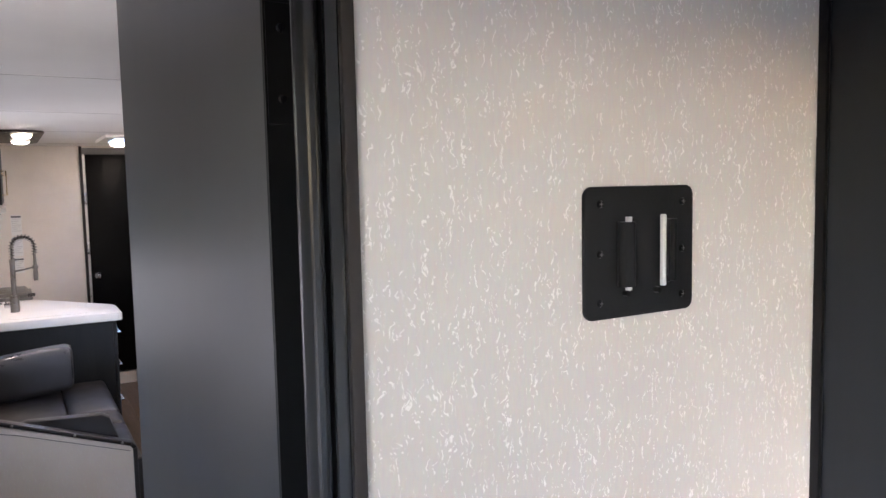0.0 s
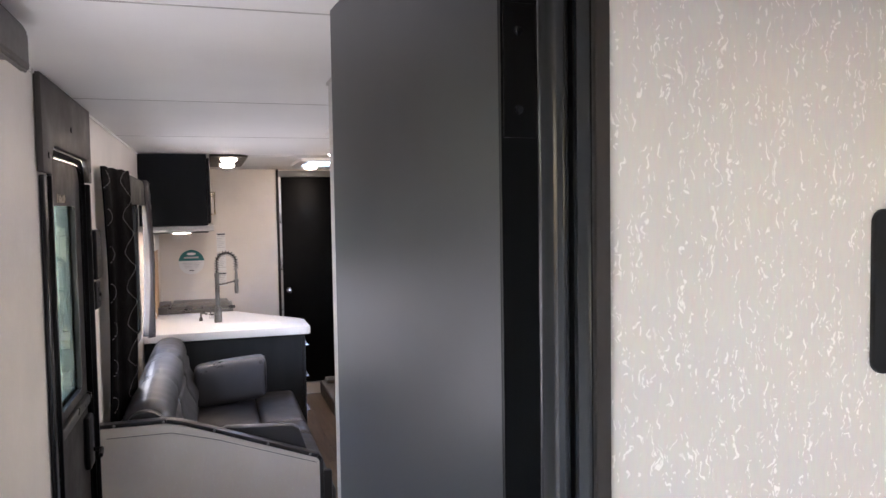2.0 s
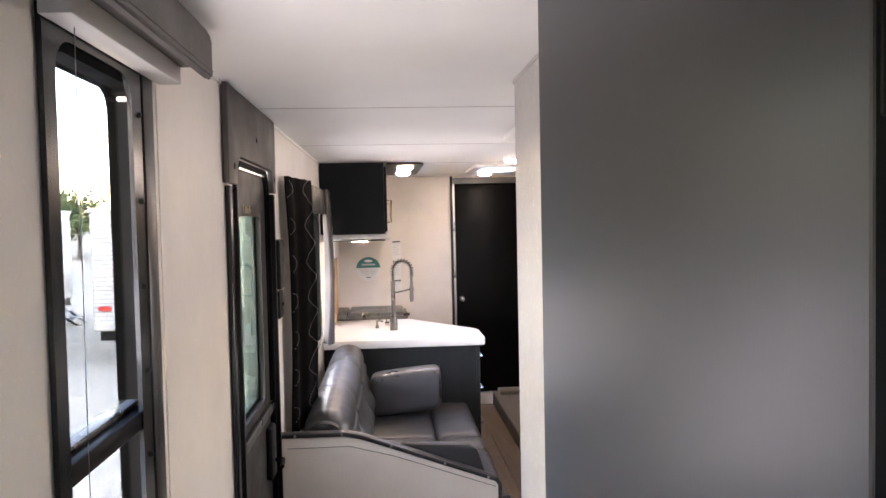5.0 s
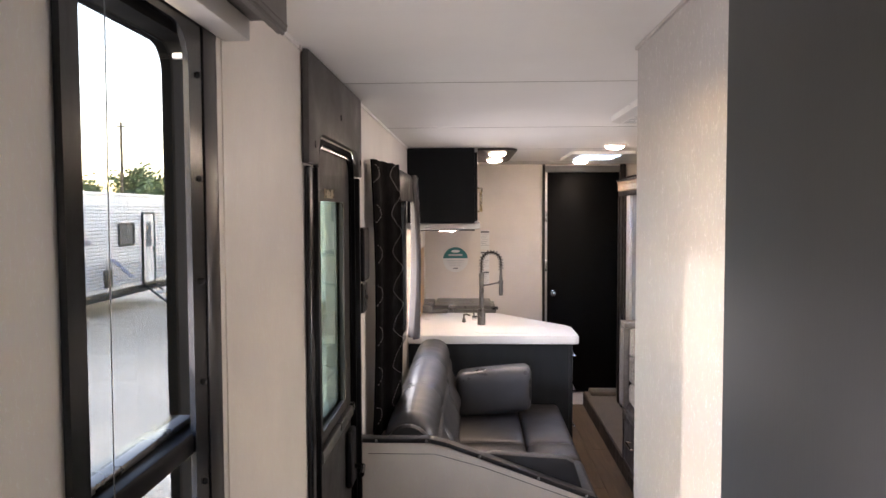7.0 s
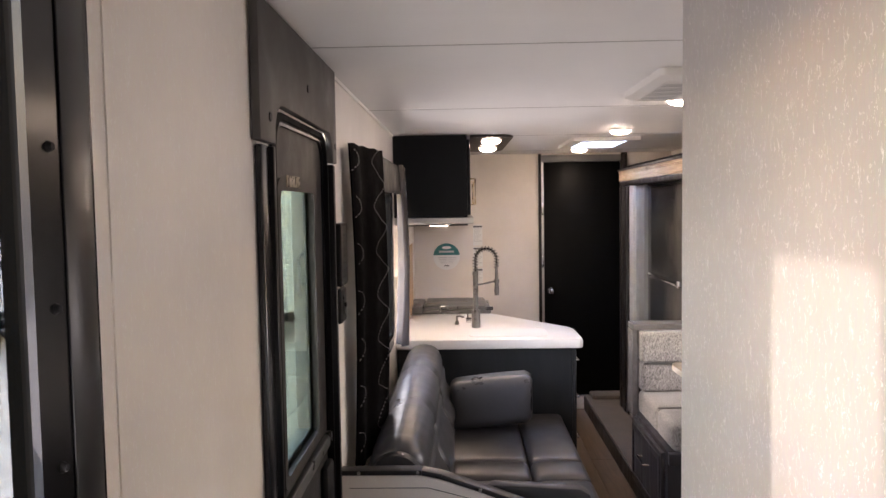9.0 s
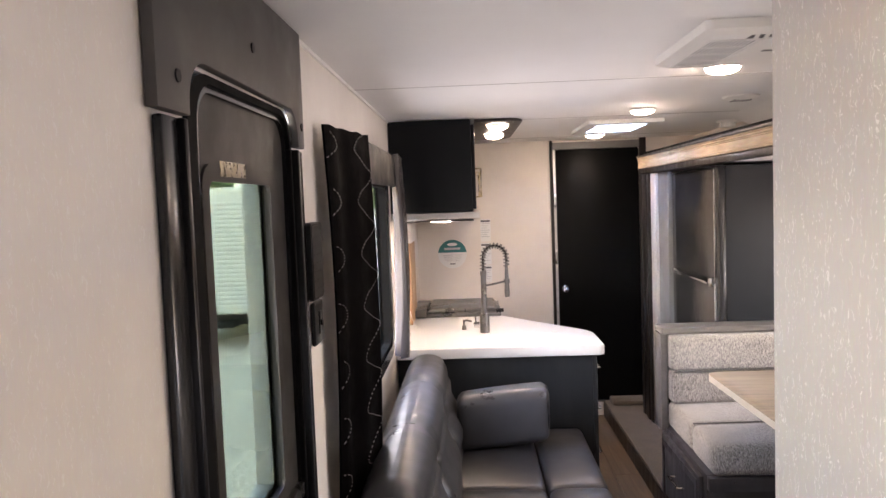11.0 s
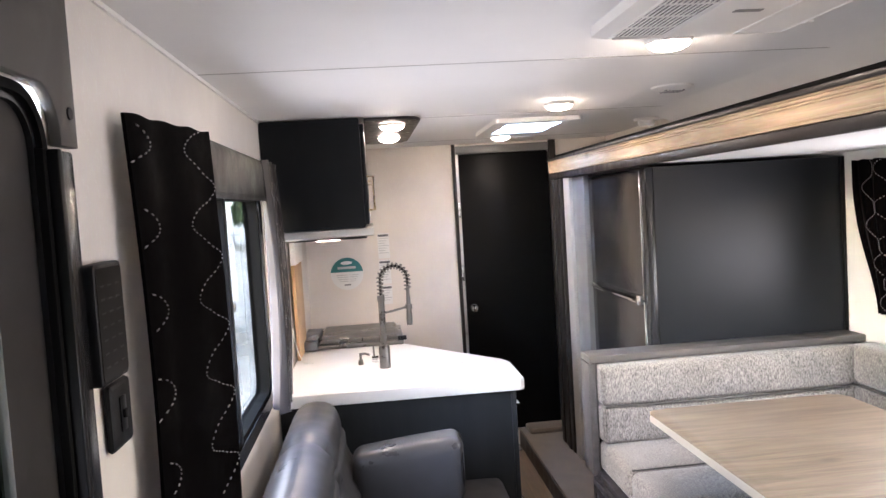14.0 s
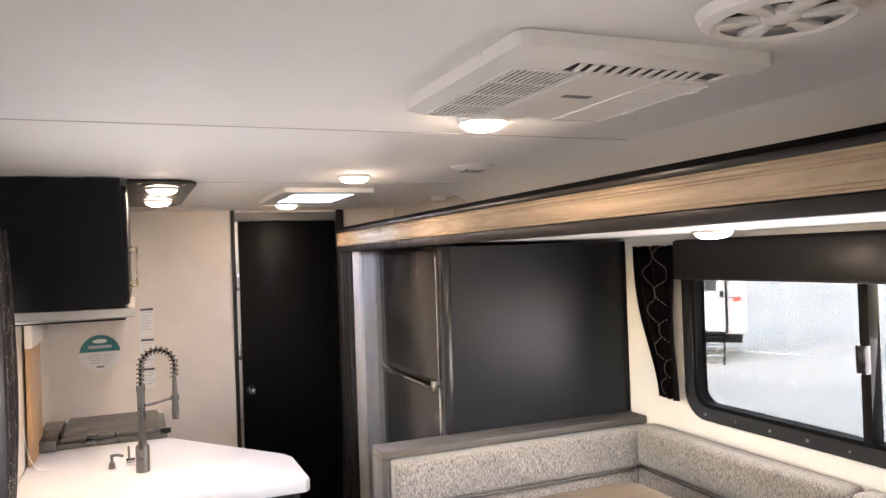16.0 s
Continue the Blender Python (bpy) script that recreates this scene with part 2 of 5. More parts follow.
def fibre_wall(name, base, fleck, size=1.0):
    """Printed wallboard: a taupe ground with scattered short pale threads that run mostly upright."""
    m, t, b, tc = nodes_of(name)
    mp0 = mapped(t, tc, (1, 1, 1))
    w = noise_node(t, mp0, 55 * size, 2, 0.5)
    sub = t.nodes.new("ShaderNodeVectorMath")
    sub.operation = "MULTIPLY_ADD"
    t.links.new(w.outputs["Color"], sub.inputs[0])
    sub.inputs[1].default_value = (0.024, 0.024, 0.024)
    t.links.new(tc.outputs["Object"], sub.inputs[2])
    masks = []
    for k, (sc, zs, off) in enumerate(((120, 0.10, 0.0), (98, 0.105, 3.7), (140, 0.13, 8.1), (108, 0.11, 13.3), (116, 0.12, 19.9), (92, 0.10, 27.1), (126, 0.11, 33.7), (104, 0.12, 41.3))):
        mp = t.nodes.new("ShaderNodeMapping")
        mp.inputs["Scale"].default_value = (1, 1, zs * 0.62)
        mp.inputs["Location"].default_value = (off, off * 1.3, off * 0.7)
        mp.inputs["Rotation"].default_value = (radians((-8, 12, 4, -15, 22, -24, 32, -3)[k]), radians((9, -11, 3, 16, -22, 25, -33, -6)[k]), 0)
        t.links.new(sub.outputs[0], mp.inputs["Vector"])
        v = t.nodes.new("ShaderNodeTexVoronoi")
        v.inputs["Scale"].default_value = sc * size
        v.inputs["Randomness"].default_value = 1.0
        t.links.new(mp.outputs[0], v.inputs["Vector"])
        sep = t.nodes.new("ShaderNodeSeparateColor")
        t.links.new(v.outputs["Color"], sep.inputs[0])
        near = ramp(t, v.outputs["Distance"], [(0.075, (1, 1, 1)), (0.155, (0, 0, 0))])
        pick = ramp(t, sep.outputs[0], [(0.0, (0, 0, 0)), (0.22, (1, 1, 1))])
        masks.append(math_node(t, "MULTIPLY", near.outputs["Color"], pick.outputs["Color"]))
    s_ = masks[0]
    for mk in masks[1:]:
        s_ = math_node(t, "MAXIMUM", s_, mk, True)
    n1 = noise_node(t, mp0, 3.0, 5, 0.6)
    n2 = noise_node(t, mapped(t, tc, (1, 1, 0.25)), 260, 3, 0.6)
    ground = ramp(t, n1.outputs["Fac"], [(0.3, tuple(c * 0.93 for c in base)), (0.7, tuple(min(1, c * 1.06) for c in base))])
    g2 = mixc(t, 0.10, ground.outputs["Color"], n2.outputs["Color"], "OVERLAY")
    t.links.new(mixc(t, math_node(t, "MULTIPLY", s_, 0.62), g2, fleck), b.inputs["Base Color"])
    b.inputs["Roughness"].default_value = 0.48
    bump(t, b, n2.outputs["Fac"], 0.12, 0.0005)
    return m


def wood(name, dark, light, along=(1, 12, 12), rough=0.45, knots=True, vary=0.0):
    m, t, b, tc = nodes_of(name)
    mp = mapped(t, tc, along)
    n1 = noise_node(t, mp, 2.2, 8, 0.62, 1.2)
    n2 = noise_node(t, mapped(t, tc, tuple(a * 6 for a in along)), 3.0, 4, 0.6)
    r1 = ramp(t, n1.outputs["Fac"], [(0.25, dark), (0.5, tuple((d + l) / 2 for d, l in zip(dark, light))), (0.75, light)])
    c = mixc(t, 0.25, r1.outputs["Color"], n2.outputs["Color"], "OVERLAY")
    if knots:
        v = t.nodes.new("ShaderNodeTexVoronoi")
        v.inputs["Scale"].default_value = 3.2
        t.links.new(mapped(t, tc, tuple(0.6 + a * 0.09 for a in along)).outputs[0], v.inputs["Vector"])
        kn = ramp(t, v.outputs["Distance"], [(0.03, (1, 1, 1)), (0.10, (0, 0, 0))])
        c = mixc(t, math_node(t, "MULTIPLY", kn.outputs["Color"], 0.55), c, tuple(d * 0.5 for d in dark))
    if vary:
        oi = t.nodes.new("ShaderNodeObjectInfo")
        vr = ramp(t, oi.outputs["Random"], [(0.0, (1 - vary,) * 3), (1.0, (1 + vary * 0.3,) * 3)])
        c = mixc(t, 1.0, c, vr.outputs["Color"], "MULTIPLY")
    t.links.new(c, b.inputs["Base Color"])
    b.inputs["Roughness"].default_value = rough
    bump(t, b, n2.outputs["Fac"], 0.15, 0.0008)
    return m


def heather(name, dark, light, sc=1.0):
    """Woven upholstery in mixed yarns."""
    m, t, b, tc = nodes_of(name)
    n1 = noise_node(t, mapped(t, tc, (1, 1, 0.36)), 290 * sc, 4, 0.75)
    n2 = noise_node(t, mapped(t, tc, (1, 1, 1)), 9, 4, 0.6)
    n3 = noise_node(t, mapped(t, tc, (1, 1, 1)), 600 * sc, 2, 0.6)
    r = ramp(t, n1.outputs["Fac"], [(0.34, dark), (0.5, tuple((d + l) / 2 for d, l in zip(dark, light))), (0.66, light)])
    c = mixc(t, 0.25, r.outputs["Color"], n2.outputs["Fac"], "OVERLAY")
    t.links.new(c, b.inputs["Base Color"])
    b.inputs["Roughness"].default_value = 0.92
    b.inputs["Sheen Weight"].default_value = 0.2
    hgt = math_node(t, "ADD", n1.outputs["Fac"], n3.outputs["Fac"])
    bump(t, b, hgt, 0.5, 0.0015)
    return m


def leather(name, col, rough=0.38):
    m, t, b, tc = nodes_of(name)
    v = t.nodes.new("ShaderNodeTexVoronoi")
    v.inputs["Scale"].default_value = 420
    t.links.new(mapped(t, tc, (1, 1, 1)).outputs[0], v.inputs["Vector"])
    n1 = noise_node(t, mapped(t, tc, (1, 1, 1)), 5, 6, 0.65)
    n2 = noise_node(t, mapped(t, tc, (1, 0.5, 1)), 14, 3, 0.5)
    r = ramp(t, n1.outputs["Fac"], [(0.3, tuple(c * 0.85 for c in col)), (0.7, tuple(c * 1.15 for c in col))])
    t.links.new(r.outputs["Color"], b.inputs["Base Color"])
    rr = ramp(t, n1.outputs["Fac"], [(0.3, (rough - 0.08,) * 3), (0.7, (rough + 0.1,) * 3)])
    t.links.new(rr.outputs["Color"], b.inputs["Roughness"])
    h = math_node(t, "ADD", math_node(t, "MULTIPLY", v.outputs["Distance"], 0.25), math_node(t, "MULTIPLY", n2.outputs["Fac"], 2.2))
    bump(t, b, h, 0.16, 0.0016)
    return m


def glass(name, tint=(1, 1, 1), rough=0.0):
    m, t, b, tc = nodes_of(name)
    b.inputs["Base Color"].default_value = (*tint, 1)
    b.inputs["Roughness"].default_value = rough
    b.inputs["IOR"].default_value = 1.45
    b.inputs["Transmission Weight"].default_value = 1.0
    return m


def thin_glass(name, tint):
    """A thin tinted pane: straight see-through with a mirror gloss."""
    m, t, b, tc = nodes_of(name)
    t.nodes.remove(b)
    clear = t.nodes.new("ShaderNodeBsdfTransparent")
    clear.inputs["Color"].default_value = (*tint, 1)
    shine = t.nodes.new("ShaderNodeBsdfGlossy")
    shine.inputs["Roughness"].default_value = 0.02
    shine.inputs["Color"].default_value = (0.9, 0.9, 0.9, 1)
    lw = t.nodes.new("ShaderNodeLayerWeight")
    lw.inputs["Blend"].default_value = 0.5
    fr = math_node(t, "MULTIPLY_ADD", math_node(t, "POWER", lw.outputs["Facing"], 5.0), 0.14)
    fr.node.inputs[2].default_value = 0.004
    mix = t.nodes.new("ShaderNodeMixShader")
    t.links.new(fr, mix.inputs[0])
    t.links.new(clear.outputs[0], mix.inputs[1])
    t.links.new(shine.outputs[0], mix.inputs[2])
    t.links.new(mix.outputs[0], t.nodes["Material Output"].inputs["Surface"])
    return m


def glow(name, col, strength):
    m, t, b, tc = nodes_of(name)
    b.inputs["Base Color"].default_value = (0.85, 0.83, 0.78, 1)
    b.inputs["Emission Color"].default_value = (*col, 1)
    b.inputs["Emission Strength"].default_value = strength
    return m


def gravel(name):
    m, t, b, tc = nodes_of(name)
    mp = mapped(t, tc, (1, 1, 1))
    v = t.nodes.new("ShaderNodeTexVoronoi")
    v.inputs["Scale"].default_value = 18
    t.links.new(mp.outputs[0], v.inputs["Vector"])
    sep = t.nodes.new("ShaderNodeSeparateColor")
    t.links.new(v.outputs["Color"], sep.inputs[0])
    n1 = noise_node(t, mp, 0.25, 6, 0.6)
    r = ramp(t, sep.outputs[0], [(0.0, (0.52, 0.46, 0.375)), (1.0, (0.76, 0.685, 0.57))])
    r2 = ramp(t, n1.outputs["Fac"], [(0.3, (0.75, 0.75, 0.75)), (0.7, (1, 1, 1))])
    t.links.new(mixc(t, 1.0, r.outputs["Color"], r2.outputs["Color"], "MULTIPLY"), b.inputs["Base Color"])
    b.inputs["Roughness"].default_value = 0.95
    bump(t, b, v.outputs["Distance"], 0.6, 0.03)
    return m


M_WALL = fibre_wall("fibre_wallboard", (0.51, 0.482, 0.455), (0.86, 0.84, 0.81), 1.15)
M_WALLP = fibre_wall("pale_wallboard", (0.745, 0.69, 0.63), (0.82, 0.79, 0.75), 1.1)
M_SLIDE = plain("slide_white_board", (0.74, 0.73, 0.70), 0.5, var=0.03, scale=3)
M_CEIL = plain("ceiling_vinyl", (0.87, 0.86, 0.84), 0.7, var=0.025, scale=2.5, bstr=0.1, bscale=300, spec=0.25)
M_BLACKDOOR = plain("charcoal_foil", (0.0055, 0.0066, 0.0082), 0.37, var=0.05, scale=2, bstr=0.03, bscale=90, stretch=(4, 4, 0.7), rvar=0.008, spec=0.22)
M_BATHDOOR = plain("black_door_foil", (0.0026, 0.0028, 0.0032), 0.42, var=0.08, scale=2, bstr=0.05, bscale=90, stretch=(5, 5, 0.6), rvar=0.02, spec=0.10)
M_GREYDOOR = plain("grey_charcoal_foil", (0.0180, 0.0190, 0.0212), 0.33, var=0.08, scale=2, bstr=0.05, bscale=90, stretch=(6, 6, 0.6), rvar=0.01, spec=0.34)
M_DARKWOOD = plain("espresso_foil", (0.020, 0.017, 0.016), 0.42, var=0.25, scale=5, bstr=0.3, bscale=80, stretch=(5, 5, 0.6), spec=0.25)
M_BLACK = plain("black_aluminium", (0.004, 0.004, 0.0044), 0.30, 0.0, var=0.1, scale=8, bstr=0.03, rvar=0.03, spec=0.12)
M_BLACKP = plain("black_plastic", (0.008, 0.008, 0.0085), 0.45, var=0.15, scale=10, bstr=0.25, bscale=400, spec=0.15)
M_FRAME = plain("satin_black_frame", (0.008, 0.0084, 0.0095), 0.22, 0.0, var=0.08, scale=6, bstr=0.02, rvar=0.02, spec=0.4)
M_SATIN = plain("satin_black_extrusion", (0.010, 0.0102, 0.0108), 0.30, 0.0, var=0.06, scale=6, bstr=0.02, rvar=0.02, spec=0.5)
M_RUBBER = plain("rubber", (0.004, 0.004, 0.004), 0.7, var=0.2, bstr=0.2, spec=0.05)
M_SMOKE = plain("smoked_door_skin", (0.036, 0.033, 0.031), 0.45, var=0.06, bstr=0.3, bscale=500, spec=0.12)
M_TAUPE = plain("taupe_plastic", (0.078, 0.072, 0.067), 0.5, var=0.08, bstr=0.4, bscale=500, spec=0.16)
M_VALANCE = plain("grey_vinyl_valance", (0.085, 0.077, 0.071), 0.42, var=0.08, bstr=0.35, bscale=420, spec=0.35)
M_VALBLACK = plain("black_vinyl_valance", (0.006, 0.006, 0.006), 0.42, var=0.12, bstr=0.35, bscale=420, spec=0.2)
M_WHITEP = plain("white_plastic", (0.84, 0.82, 0.78), 0.38, var=0.03, bstr=0.08)
M_CREAMP = plain("grey_white_board", (0.44, 0.425, 0.40), 0.5, var=0.05)
M_COUNTER = plain("white_solid_surface", (0.74, 0.73, 0.715), 0.30, var=0.006, scale=3, bstr=0.0, rvar=0.0)
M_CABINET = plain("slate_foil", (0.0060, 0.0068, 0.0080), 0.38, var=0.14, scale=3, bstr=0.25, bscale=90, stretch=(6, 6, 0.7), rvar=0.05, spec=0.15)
# slate foil again, lightened for the light that falls on the base cabinet
M_BASECAB = plain("slate_foil_lit", (0.0175, 0.0195, 0.0212), 0.40, var=0.14, scale=3, bstr=0.25, bscale=90, stretch=(6, 6, 0.7), rvar=0.05, spec=0.25)
M_BRASS = plain("brushed_brass", (0.62, 0.50, 0.30), 0.3, 1.0, var=0.08, bstr=0.0)
M_CHROME = plain("chrome", (0.75, 0.75, 0.75), 0.12, 1.0, var=0.05, bstr=0.0)
M_STEEL = plain("brushed_steel", (0.62, 0.60, 0.57), 0.38, 1.0, var=0.1, scale=4, bstr=0.2, bscale=120, stretch=(1, 14, 14))
M_GUN = plain("gunmetal", (0.16, 0.155, 0.15), 0.32, 0.9, var=0.12, bstr=0.05)
M_SCREW = plain("screw_steel", (0.30, 0.30, 0.30), 0.3, 1.0, var=0.1, bstr=0)
M_PIN = plain("pale_pin", (0.62, 0.62, 0.60), 0.35, 0.4, var=0.05, bstr=0)
M_GREYWOOD = plain("grey_wood_foil", (0.062, 0.057, 0.053), 0.48, var=0.25, scale=5, bstr=0.3, bscale=80, stretch=(0.8, 5, 5), spec=0.3)
M_SEAM = plain("ceiling_seam", (0.50, 0.48, 0.46), 0.6, var=0.05)
M_BEAM = wood("knotty_hickory", (0.25, 0.175, 0.108), (0.53, 0.41, 0.275), (9, 0.9, 9), 0.6)
M_TABLE = wood("oak_laminate", (0.098, 0.069, 0.043), (0.262, 0.200, 0.134), (0.9, 10, 10), 0.38)
M_FLOOR = wood("vinyl_plank", (0.115, 0.075, 0.046), (0.26, 0.185, 0.12), (10, 0.8, 10), 0.4, True, 0.28)
M_EDGE = plain("pale_edge_band", (0.50, 0.43, 0.35), 0.45, var=0.06)
M_PLY = wood("birch_board", (0.42, 0.26, 0.13), (0.58, 0.38, 0.2), (8, 8, 1), 0.5, False)
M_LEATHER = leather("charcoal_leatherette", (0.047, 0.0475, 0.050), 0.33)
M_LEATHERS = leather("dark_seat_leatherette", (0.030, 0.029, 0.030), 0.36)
M_LEATHERD = leather("black_leatherette", (0.008, 0.008, 0.009), 0.4)
M_HEATHER = heather("heather_upholstery", (0.040, 0.037, 0.033), (0.345, 0.315, 0.278), 0.75)
M_CARPET = heather("loop_carpet", (0.085, 0.068, 0.053), (0.22, 0.185, 0.148), 1.3)
M_PIPING = plain("dark_piping", (0.05, 0.046, 0.042), 0.7, bstr=0.2)
M_CURTAIN = plain("black_curtain_cloth", (0.0022, 0.0018, 0.0019), 0.6, var=0.2, scale=12, bstr=0.5, bscale=500, spec=0.01)
M_LINING = plain("satin_curtain_cloth", (0.016, 0.013, 0.014), 0.40, var=0.1, bstr=0.3, bscale=400)
M_STITCH = plain("white_thread", (0.27, 0.26, 0.255), 0.7, var=0.05, bstr=0)
M_GLASS = thin_glass("tinted_window_glass", (0.284, 0.263, 0.234))
M_DOORGLASS = thin_glass("green_tinted_glass", (0.196, 0.202, 0.160))
M_FRIDGE = plain("black_fridge_glass", (0.020, 0.018, 0.017), 0.16, 0.35, var=0.1, scale=3, bstr=0.0)
M_GREYTRIM = plain("grey_fridge_trim", (0.17, 0.17, 0.17), 0.4, var=0.06)
M_LAMP = glow("warm_lamp_diffuser", (1.0, 0.84, 0.62), 1.6)
M_RED = plain("red_plastic", (0.55, 0.03, 0.02), 0.35, bstr=0)
M_PAPER = plain("white_paper", (0.78, 0.78, 0.76), 0.6, var=0.03, bstr=0.05)
M_TEAL = plain("teal_ink", (0.02, 0.17, 0.17), 0.5, var=0.05, bstr=0)
M_INK = plain("grey_ink", (0.10, 0.10, 0.11), 0.6, var=0.1, bstr=0)
M_DIMMARK = plain("dim_button_print", (0.03, 0.03, 0.031), 0.5, var=0.1, bstr=0)
M_PALEINK = plain("pale_ink", (0.48, 0.48, 0.48), 0.6, var=0.1, bstr=0)
M_FOIL = plain("crumpled_foil", (0.20, 0.165, 0.10), 0.3, 0.6, var=0.35, scale=60, bstr=0.9, bscale=90)
M_GRAVEL = gravel("pale_gravel")
M_SIDING = plain("white_siding", (0.60, 0.59, 0.575), 0.45, var=0.04, bstr=0)
M_GREYSIDING = plain("grey_siding", (0.30, 0.31, 0.33), 0.45, var=0.06, bstr=0)
M_BLUE = plain("blue_stripe", (0.05, 0.09, 0.22), 0.4, var=0.1, bstr=0)
M_TYRE = plain("tyre", (0.02, 0.02, 0.02), 0.8, bstr=0.2, spec=0.2)
M_DARKWIN = plain("dark_window", (0.05, 0.055, 0.06), 0.1, var=0.2, bstr=0)
M_LEAF = plain("foliage", (0.12, 0.17, 0.07), 0.7, var=0.4, scale=2, bstr=0)
M_BARK = plain("bark", (0.10, 0.08, 0.06), 0.9, var=0.3, bstr=0.4)

# ---------------------------------------------------------------- the shell of the trailer
H = 2.06
WIN_A = (3.607, 0.92, 3.99, 1.95)
WIN_B = (6.08, 0.945, 7.30, 1.76)
WIN_BED = (1.25, 0.90, 2.325, 1.90)
WIN_BED2 = (1.25, 0.90, 2.20, 1.87)
ENTRY = (4.76, 0.0, 5.39, 1.866)
WIN_C = (5.55, 1.085, 6.985, 1.70)

structure("floor", bm_box(B(), (-0.05, 1.0, -0.06), (2.1, 9.3, -0.006)), M_DARKWOOD, "dark subfloor under vinyl planks", "floor")
structure("wall_left", bm_wall(B(), "x", -0.05, 0.0, (1.0, 9.3), (0.0, H), [WIN_A, WIN_B, WIN_BED, ENTRY]), M_WALLP, "beige wallboard with faint pale threads", "wall")
structure("wall_right", bm_wall(B(), "x", 2.05, 2.10, (1.0, 9.3), (0.0, H), [(5.10, 0.0, 8.95, 1.86), WIN_BED2]), M_WALLP, "pale beige wallboard", "wall")
structure("wall_bath", bm_wall(B(), "y", 9.25, 9.30, (0.0, 2.05), (0.0, H), [(1.02, 0.10, 1.65, 2.0)]), M_WALLP, "pale beige wallboard behind the kitchen", "wall")
structure("wall_bath_back", bm_box(B(), (0.90, 9.34, 0.0), (1.80, 9.38, H + 0.06)), M_DARKWOOD, "dark closing wall behind the bathroom door", "wall")
structure("wall_bath_lining", bm_wall(B(), "y", 9.30, 9.34, (0.90, 1.80), (0.0, H + 0.06), [(1.00, 0.0, 1.70, 2.05)]), M_DARKWOOD, "dark closing frame behind the bathroom door", "wall")
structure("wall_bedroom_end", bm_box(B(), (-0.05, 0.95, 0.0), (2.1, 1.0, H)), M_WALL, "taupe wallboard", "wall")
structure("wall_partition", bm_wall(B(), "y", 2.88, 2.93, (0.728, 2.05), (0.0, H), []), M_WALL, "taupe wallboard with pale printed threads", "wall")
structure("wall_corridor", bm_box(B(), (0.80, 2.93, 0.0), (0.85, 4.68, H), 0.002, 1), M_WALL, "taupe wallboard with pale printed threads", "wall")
structure("wall_closet_end", bm_box(B(), (0.85, 4.62, 0.0), (2.05, 4.68, H)), M_WALLP, "pale beige wallboard", "wall")
structure("trim_door_head", bm_box(B(), (0.0, 2.89, 2.0), (0.70, 2.93, H)), M_BLACK, "black door head", "trim")
structure("ceiling", bm_wall(B(), "z", H, H + 0.06, (-0.05, 2.1), (0.95, 9.3), [(1.12, 7.91, 1.42, 8.41)]), M_CEIL, "smooth white vinyl ceiling", "ceiling")
for k, y in enumerate((2.63, 3.888, 5.145, 6.385, 7.64, 8.9)):
    structure("trim_ceiling_seam_%d" % (k + 1), bm_box(B(), (0.0, y - 0.0025, H - 0.0014), (2.05, y + 0.0025, H + 0.001)), M_SEAM, "thin ceiling panel seam", "trim")
structure("trim_cove", bm_box(B(), (0.0, 1.0, H - 0.010), (0.006, 9.25, H)), M_WHITEP, "slim white cove strip", "trim")
structure("trim_wall_seam", bm_box(B(), (0.0, 4.070, 0.0), (0.0022, 4.076, H - 0.012)), M_WALLP, "thin beige batten on the wallboard", "trim")
structure("trim_corridor_cove", bm_box(B(), (0.794, 2.94, H - 0.008), (0.80, 4.68, H)), M_WALL, "slim cove strip", "trim")

# soft cove between the ceiling and the slide-out opening
cove = [(2.0499, H - 0.0002), (1.80, H - 0.0002)] + [(1.80 + 0.249 * math.sin(radians(a)), H - 0.16 + 0.158 * math.cos(radians(a))) for a in range(6, 91, 7)]
cove.append((2.0499, H - 0.16))
structure("trim_slide_cove", bm_prism(B(), cove, "y", 5.0, 7.95), M_CEIL, "white vinyl cove above the slide-out", "trim", smooth=True)

# slide-out box
structure("slide_floor", bm_box(B(), (1.35, 5.15, 0.0), (2.52, 8.95, 0.10)), M_DARKWOOD, "dark raised slide-out platform", "platform")
structure("slide_carpet", bm_box(B(), (1.352, 5.16, 0.10), (2.52, 9.235, 0.12), 0.006), M_CARPET, "beige loop carpet on the raised platform", "carpet")
structure("slide_step", bm_box(B(), (1.35, 8.952, 0.0), (1.70, 9.235, 0.10)), M_DARKWOOD, "dark platform before the bathroom door", "platform")
structure("slide_wall_outer", bm_wall(B(), "x", 2.52, 2.57, (5.10, 9.0), (0.0, 1.91), [WIN_C]), M_SLIDE, "plain white slide-out wall", "wall")
structure("slide_wall_far", bm_box(B(), (1.60, 8.90, 0.12), (2.52, 8.95, 1.79)), M_SLIDE, "plain white slide-out end wall", "wall")
structure("slide_wall_near", bm_box(B(), (1.60, 5.10, 0.0), (2.52, 5.15, 1.79)), M_SLIDE, "plain white slide-out end wall", "wall")
structure("slide_ceiling", bm_box(B(), (1.60, 5.10, 1.79), (2.52, 8.95, 1.86)), M_SLIDE, "plain white slide-out ceiling", "ceiling")


